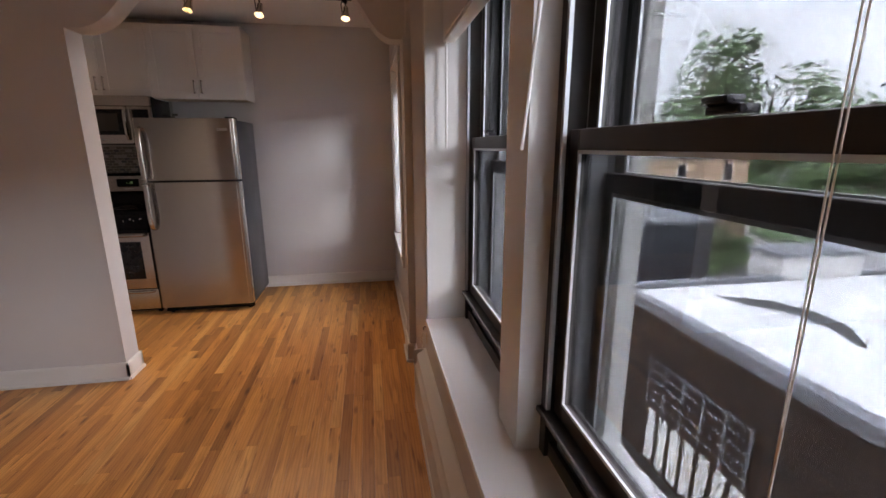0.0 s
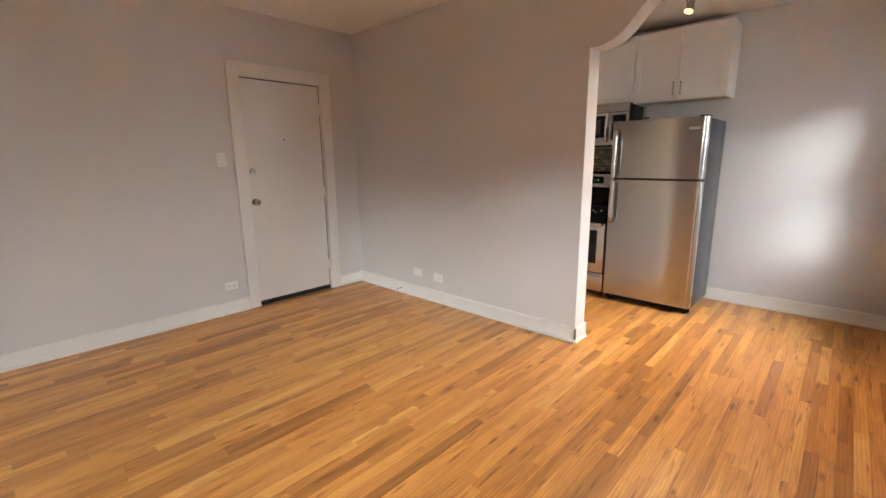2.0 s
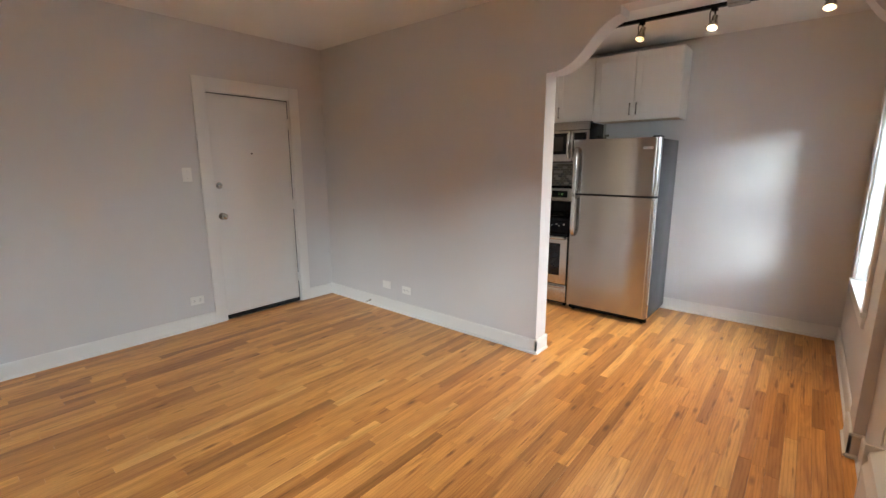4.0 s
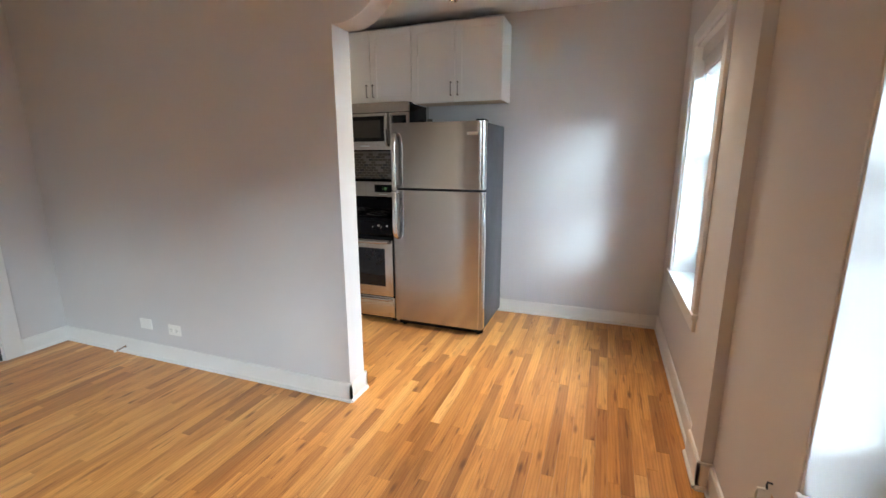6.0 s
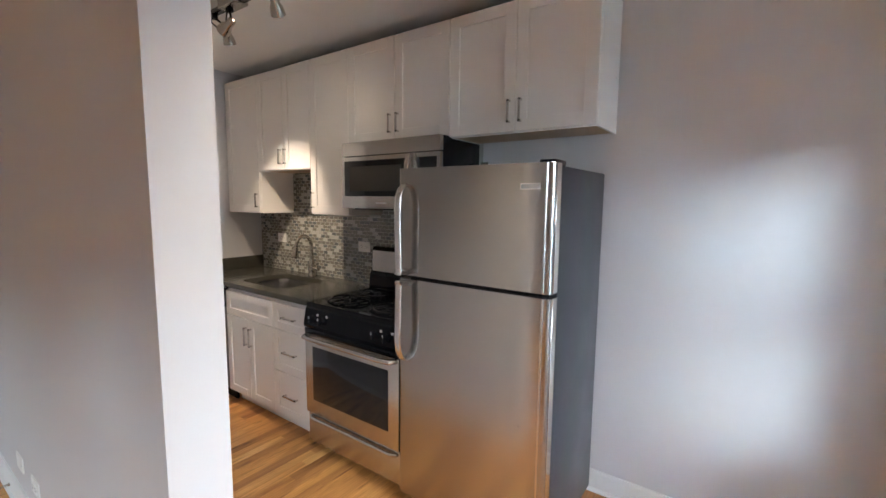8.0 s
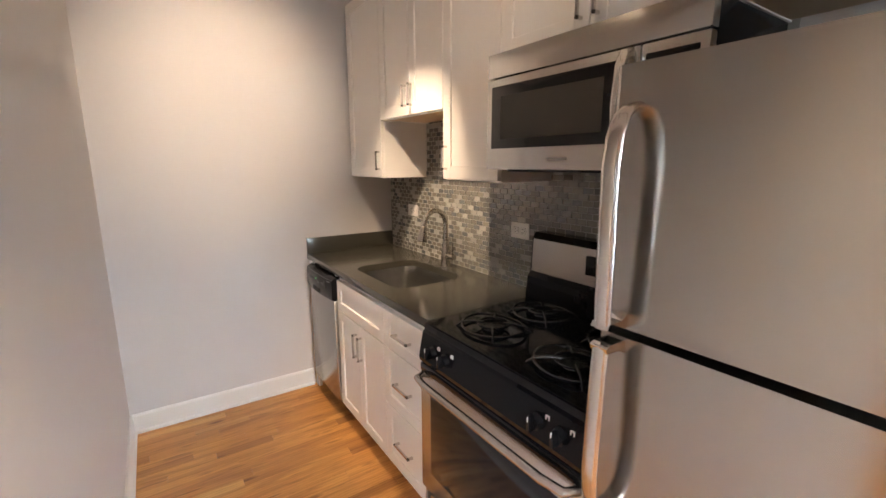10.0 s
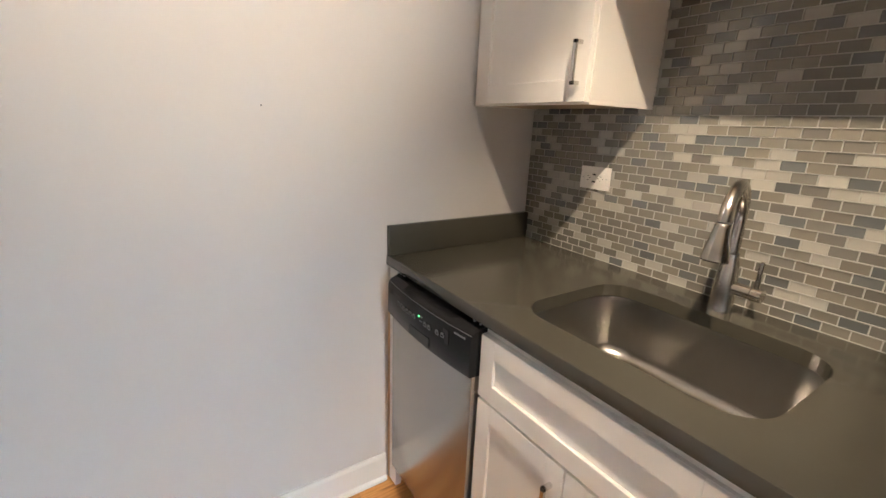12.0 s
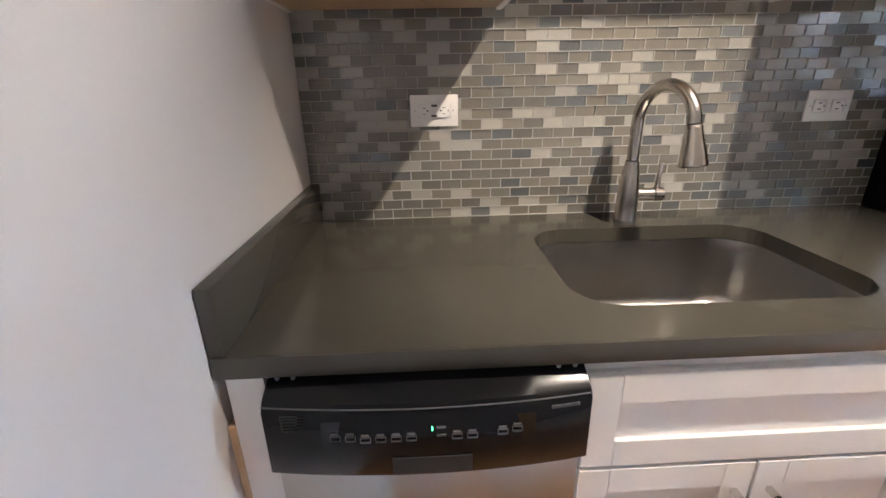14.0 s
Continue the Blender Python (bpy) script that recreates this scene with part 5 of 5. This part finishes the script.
def flat_roof_building():
    z = -2.2
    x0, y0, x1, y1 = 7.45, -14.0, 22.0, 11.1
    b = thing("flat_roof_building", (x0, y1, G), "low dark brick building with white flat roof", "building")
    part("wall", bbox(x0, y0, G, x1, y1, z - 0.25), M_BRICKD, b, "", False)
    part("roof", bbox(x0 + 0.3, y0 + 0.3, z - 0.26, x1 - 0.3, y1 - 0.3, z - 0.12), M_ROOF, b, "white membrane roof", False)
    for q in (bbox(x0 - 0.04, y0, z - 0.26, x0 + 0.26, y1 + 0.04, z), bbox(x0 + 0.26, y1 - 0.26, z - 0.26, 12.4, y1 + 0.04, z), bbox(15.2, y1 - 0.26, z - 0.26, x1, y1 + 0.04, z), bbox(x1 - 0.26, y0, z - 0.26, x1 + 0.04, y1, z)):
        part("coping", q, M_COPING, b, "grey metal parapet coping", False)
    part("parapet", bbox(12.4, y1 - 0.2, z - 0.26, 15.2, y1 + 0.9, z + 0.55), M_WHITEB, b, "raised white parapet", False)
    part("parapet_coping", bbox(12.3, y1 - 0.3, z + 0.55, 15.3, y1 + 1.0, z + 0.64), M_COPING, b, "", False)
    bm = bmesh.new()
    pts = [(9.6, 10.0), (10.6, 9.5), (11.0, 8.6), (10.8, 7.7), (10.2, 7.0), (10.0, 6.9), (10.35, 7.8), (10.3, 8.7), (9.7, 9.5)]
    bm.faces.new([bm.verts.new((x, y, z - 0.115)) for x, y in pts])
    part("tar_patch", bm, M_TAR, b, "black tar repair", False)
    # barred area at the foot of the wall
    for i in range(9):
        yy = 5.6 + i * 0.42
        part("window_bay", bbox(x0 - 0.03, yy, G + 0.5, x0 + 0.02, yy + 0.28, z - 2.6), M_WHITEB, b, "pale panel", False)
    for k in range(5):
        part("grille_bar", bbox(x0 - 0.09, 6.4, z - 2.3 + k * 0.25, x0 - 0.06, 9.3, z - 2.26 + k * 0.25), M_COPING, b, "", False)
    for i in range(6):
        part("grille_post", bbox(x0 - 0.1, 6.4 + i * 0.57, z - 2.45, x0 - 0.05, 6.45 + i * 0.57, z - 1.22), M_COPING, b, "", False)


flat_roof_building()


def far_building(x0, y0, x1, y1, z, material, label, rail=False, windows=()):
    b = thing("building", ((x0 + x1) / 2, (y0 + y1) / 2, G), label, "building")
    part("wall", bbox(x0, y0, G, x1, y1, z), material, b, "", False)
    part("roof", bbox(x0 - 0.1, y0 - 0.1, z, x1 + 0.1, y1 + 0.1, z + 0.15), M_COPING, b, "", False)
    if rail:
        for i in range(14):
            xx = x0 + 0.2 + i * (x1 - x0 - 0.4) / 13
            part("rail_post", bbox(xx, y0, z + 0.15, xx + 0.04, y0 + 0.04, z + 1.2), M_RAILM, b, "", False)
        for zz in (0.65, 1.15):
            part("rail", bbox(x0, y0, z + zz, x1, y0 + 0.04, z + zz + 0.04), M_RAILM, b, "", False)
        for i in range(8):
            yy = y0 + 0.2 + i * (y1 - y0 - 0.4) / 7
            part("rail_post", bbox(x1 - 0.05, yy, z + 0.15, x1 - 0.01, yy + 0.04, z + 1.2), M_RAILM, b, "", False)
    for wx, wz in windows:
        w = part("window", bbox(wx, y0 - 0.05, wz, wx + 0.8, y0 + 0.02, wz + 1.2), M_PLATE, b, "", False)
        part("pane", bbox(wx + 0.08, y0 - 0.07, wz + 0.08, wx + 0.72, y0 - 0.045, wz + 1.12), M_DKGLASS, w, "", False)


far_building(9.0, 16.0, 14.6, 22.0, -1.6, M_CHAR, "charcoal clad building with roof terrace railing", True)
far_building(14.0, 27.0, 26.5, 40.0, 0.55, M_TAN, "tan brick building with flat roof", False, ((24.5, -0.9), (21.0, -0.9), (17.5, -0.9), (24.5, -3.6), (21.0, -3.6)))
far_building(26.0, 18.0, 44.0, 26.0, -2.9, M_ROOF, "low pale building beyond the roof", False)
far_building(34.0, 30.0, 60.0, 44.0, -3.6, M_TAN, "low brick building far away", False)


def tree(x, y, h, w, label, seed, leaves=2600, z0=G, size=0.32):
    rnd = random.Random(seed)
    t = thing("tree", (x, y, z0), label, "tree")
    limbs = [tube([(x, y, z0), (x + 0.1, y, z0 + h * 0.3), (x, y + 0.1, z0 + h * 0.6), (x + 0.2, y, z0 + h * 0.85)], 0.2, 8, [h * 0.022, h * 0.018, h * 0.012, h * 0.005])]
    tips = []
    for i in range(26):
        a, f = rnd.uniform(0, 2 * math.pi), rnd.uniform(0.3, 0.95)
        r = w * rnd.uniform(0.35, 1.0) * (1.15 - abs(f - 0.6) * 1.3)
        p = Vector((x, y, z0 + h * f * 0.72))
        q = Vector((x + math.cos(a) * r, y + math.sin(a) * r, z0 + h * (f * 0.82 + rnd.uniform(0.03, 0.17))))
        limbs.append(tube([p, (p + q) / 2 + Vector((0, 0, -0.2)), q], 0.05, 5, [h * 0.008, h * 0.005, h * 0.002]))
        tips.append((q, w * rnd.uniform(0.18, 0.42)))
    part("trunk", merge(*limbs), M_BARK, t)
    verts, faces = [], []
    for i in range(leaves):
        q, r = tips[i % len(tips)]
        d = Vector((rnd.gauss(0, 1), rnd.gauss(0, 1), rnd.gauss(0, 0.6))).normalized() * r * rnd.random() ** 0.45
        c = q + d
        u = Vector((rnd.uniform(-1, 1), rnd.uniform(-1, 1), rnd.uniform(-0.6, 0.6))).normalized()
        v = u.orthogonal().normalized()
        s = size * rnd.uniform(0.6, 1.4)
        k = len(verts)
        verts += [c + u * s, c + v * s * 0.55 + u * s * 0.2, c - u * s * 0.7, c - v * s * 0.55 + u * s * 0.1]
        faces.append((k, k + 1, k + 2, k + 3))
    me = bpy.data.meshes.new("crown")
    me.from_pydata([tuple(v) for v in verts], [], faces)
    me.materials.append(M_LEAF)
    cr = new("crown", me)
    cr.parent = t
    cr.matrix_parent_inverse = Matrix.Translation((-x, -y, -z0))
    return t


tree(31.0, 38.0, 17.5, 6.0, "broad green tree swaying behind tan building", 3, 4200)
tree(38.5, 38.0, 15.5, 5.5, "green leafy tree beyond the roofs", 4, 3600)
tree(26.0, 46.0, 15.0, 5.0, "green leafy tree beyond the roofs", 5, 2600)
tree(48.0, 38.0, 13.5, 6.0, "green leafy tree beyond the roofs", 6, 3000)
tree(56.0, 36.0, 13.0, 6.0, "green leafy tree beyond the roofs", 7, 3000)
tree(66.0, 34.0, 12.5, 6.5, "green leafy tree beyond the roofs", 8, 2600)
tree(17.0, 18.5, 6.2, 1.7, "young bright green tree between buildings", 9, 2400, size=0.16)
tree(19.6, 17.5, 5.0, 1.4, "young bright green tree between buildings", 10, 1600, size=0.15)
tree(30.0, 27.5, 6.0, 2.6, "green shrub tree by low building", 11, 1600, size=0.2)
tree(41.0, 28.5, 9.0, 4.5, "dense green tree before low brick building", 12, 3000, size=0.28)
tree(49.0, 27.5, 8.5, 4.5, "dense green tree before low brick building", 13, 3000, size=0.28)
tree(57.0, 27.0, 9.0, 5.0, "dense green tree before low brick building", 14, 3000, size=0.3)
tree(34.5, 30.5, 9.5, 4.0, "dense green tree before low brick building", 15, 3000, size=0.28)
car = thing("parked_car", (9.0, 14.6, G), "red car parked on the alley", "car")
part("body", bbox(8.2, 13.6, G + 0.25, 10.0, 17.6, G + 0.95, 0.15, 3), M_RED, car)
part("cabin", bbox(8.35, 14.6, G + 0.93, 9.85, 16.8, G + 1.45, 0.2, 3), M_DKGLASS, car)
for wx in (8.22, 9.82):
    for wy in (14.3, 16.9):
        part("wheel", cyl((wx, wy, G + 0.33), (wx + 0.16, wy, G + 0.33), 0.33, n=20), M_BLACKP, car)


# ---------- mosaic backsplash ----------
def tile_mesh(w, h, d, material):
    b = 0.0003
    bm = bmesh.new()
    lo = [bm.verts.new(p) for p in ((0, 0, 0), (w, 0, 0), (w, 0, h), (0, 0, h))]
    hi = [bm.verts.new(p) for p in ((b, -d, b), (w - b, -d, b), (w - b, -d, h - b), (b, -d, h - b))]
    bm.faces.new(hi)
    for i in range(4):
        j = (i + 1) % 4
        bm.faces.new((lo[i], lo[j], hi[j], hi[i]))
    bmesh.ops.recalc_face_normals(bm, faces=bm.faces[:])
    me = bpy.data.meshes.new("tile")
    bm.to_mesh(me)
    bm.free()
    me.materials.append(material)
    return me


TW, TH, TG = 0.0525, 0.0253, 0.0024
M_T1 = mat("glass_tile_taupe", (0.215, 0.198, 0.162), 0.06, vary=0.10, scale=8, fine=34, bump=0.10, spec=0.8, coat=0.8, random_obj=0.14)
M_T2 = mat("glass_tile_slate", (0.125, 0.135, 0.132), 0.06, vary=0.10, scale=8, fine=34, bump=0.10, spec=0.8, coat=0.8, random_obj=0.2)
M_T3 = mat("stone_tile_beige", (0.40, 0.385, 0.34), 0.09, vary=0.08, scale=12, fine=40, bump=0.10, random_obj=0.12)
M_T4 = mat("stone_tile_grey", (0.170, 0.162, 0.142), 0.08, vary=0.10, scale=12, fine=40, bump=0.10, random_obj=0.14)
TM = [tile_mesh(TW - TG, TH - TG, 0.0026 + 0.0003 * (i % 2), m) for i, m in enumerate((M_T1, M_T2, M_T3, M_T4))]
HM = [tile_mesh(TW / 2 - TG, TH - TG, 0.0026, m) for m in (M_T1, M_T2, M_T3, M_T4)]
splash = structure("backsplash", bbox(XKW + 0.001, YN - 0.004, 0.905, -0.90, YN - 0.0005, 1.90), M_GROUT, "mosaic backsplash of taupe and slate tiles", "backsplash")
rng = random.Random(5)
PLATES = ((-2.897, 1.198), (-1.888, 1.188))
far_sets = [([], []) for _ in TM]
count = 0
row = 0
zz = 0.9235
while zz < 1.90:
    xx = XKW + 0.002 - (TW / 2 if row % 2 else 0)
    while xx < -0.905:
        k = rng.choices((0, 1, 2, 3), (4, 1.6, 2.5, 3.5))[0]
        ok = not (zz > 1.44 and (xx < -2.74 or xx > -2.08) and not (xx > -0.95)) and not any(abs(xx + TW / 2 - px) < 0.05 and abs(zz + TH / 2 - pz) < 0.03 for px, pz in PLATES)
        if xx < XKW:
            ok = False
            if zz < 1.40:
                o = bpy.data.objects.new("tile", HM[k])
                scene.collection.objects.link(o)
                o.parent = splash
                o.location = (XKW + 0.002, YN - 0.004, zz)
        if zz > 1.75:
            ok = False
        if ok:
            near = -2.95 < xx < -2.16 and zz < 1.37
            if near and count < 285:
                o = bpy.data.objects.new("tile", TM[k])
                scene.collection.objects.link(o)
                o.parent = splash
                o.location = (xx, YN - 0.004, zz)
                o.rotation_euler = (rng.gauss(0, 0.014), 0, rng.gauss(0, 0.010))
                count += 1
            else:
                far_sets[k][0].append((xx, zz))
        xx += TW
    zz += TH
    row += 1
for k, (spots, _) in enumerate(far_sets):
    me0 = TM[k]
    vs = [tuple(v.co) for v in me0.vertices]
    fs = [tuple(p.vertices) for p in me0.polygons]
    verts, faces = [], []
    for x, z in spots:
        n0 = len(verts)
        ta, tb = rng.gauss(0, 0.014), rng.gauss(0, 0.010)
        verts += [(v[0] + x, v[1] + YN - 0.004 + v[0] * tb - v[2] * ta, v[2] + z) for v in vs]
        faces += [tuple(i + n0 for i in f) for f in fs]
    me = bpy.data.meshes.new("tiles")
    me.from_pydata(verts, [], faces)
    me.materials.append((M_T1, M_T2, M_T3, M_T4)[k])
    o = new("tiles", me)
    o.parent = splash
    tagged(o, kind="stuff")

# grout lines that stand a little proud of the glass
bm = bmesh.new()
zz, row = 0.9235, 0
while zz < 1.752:
    box(bm, XKW + 0.002, YN - 0.0092, zz - TG, -0.905, YN - 0.0035, zz)
    xx = XKW + 0.002 + (TW / 2 if row % 2 else TW)
    while xx < -0.905 and zz < 1.735:
        box(bm, xx - TG, YN - 0.0090, zz, xx, YN - 0.0035, zz + TH - TG)
        xx += TW
    zz += TH
    row += 1
grout = link("grout", bm, M_GROUT)
grout.parent = splash
tagged(grout, kind="stuff")

# ---------- oak strip floor ----------
BW = 0.057
floor = structure("floor", bbox(XW - 0.05, YS, -0.012, XE + 0.005, YN, -0.0095), M_GAP, "honey oak strip floor with dark knots", "floor")
rng = random.Random(11)
lengths = [0.28, 0.42, 0.55, 0.7, 0.85, 1.05, 1.3]


def board_mesh(L):
    g, b = 0.00015, 0.0003
    bm = bmesh.new()
    lo = [bm.verts.new(p) for p in ((g, g, -0.0095), (BW - g, g, -0.0095), (BW - g, L - g, -0.0095), (g, L - g, -0.0095))]
    hi = [bm.verts.new(p) for p in ((g + b, g + b, 0), (BW - g - b, g + b, 0), (BW - g - b, L - g - b, 0), (g + b, L - g - b, 0))]
    bm.faces.new(hi)
    for i in range(4):
        j = (i + 1) % 4
        bm.faces.new((lo[i], lo[j], hi[j], hi[i]))
    bmesh.ops.recalc_face_normals(bm, faces=bm.faces[:])
    me = bpy.data.meshes.new("board")
    bm.to_mesh(me)
    bm.free()
    me.materials.append(M_OAK)
    return me


BM = {L: board_mesh(L) for L in lengths}
verts, faces = [], []
n_board = 0
bx = XW - 0.05
while bx < XE:
    by = YS - rng.uniform(0, 0.9)
    while by < YN + 0.1:
        L = rng.choice(lengths)
        near = -1.5 < bx < 1.1 and 2.1 < by + L / 2 < 5.0
        if near and n_board < 300:
            o = bpy.data.objects.new("board", BM[L])
            scene.collection.objects.link(o)
            o.parent = floor
            o.location = (bx, by, -rng.uniform(0, 0.0004))
            n_board += 1
        else:
            me0 = BM[L]
            n0 = len(verts)
            verts += [(v.co.x + bx, v.co.y + by, v.co.z) for v in me0.vertices]
            faces += [tuple(i + n0 for i in p.vertices) for p in me0.polygons]
        by += L
    bx += BW
me = bpy.data.meshes.new("boards")
me.from_pydata(verts, [], faces)
me.materials.append(M_OAKS)
o = new("boards", me)
o.parent = floor
tagged(o, kind="stuff")
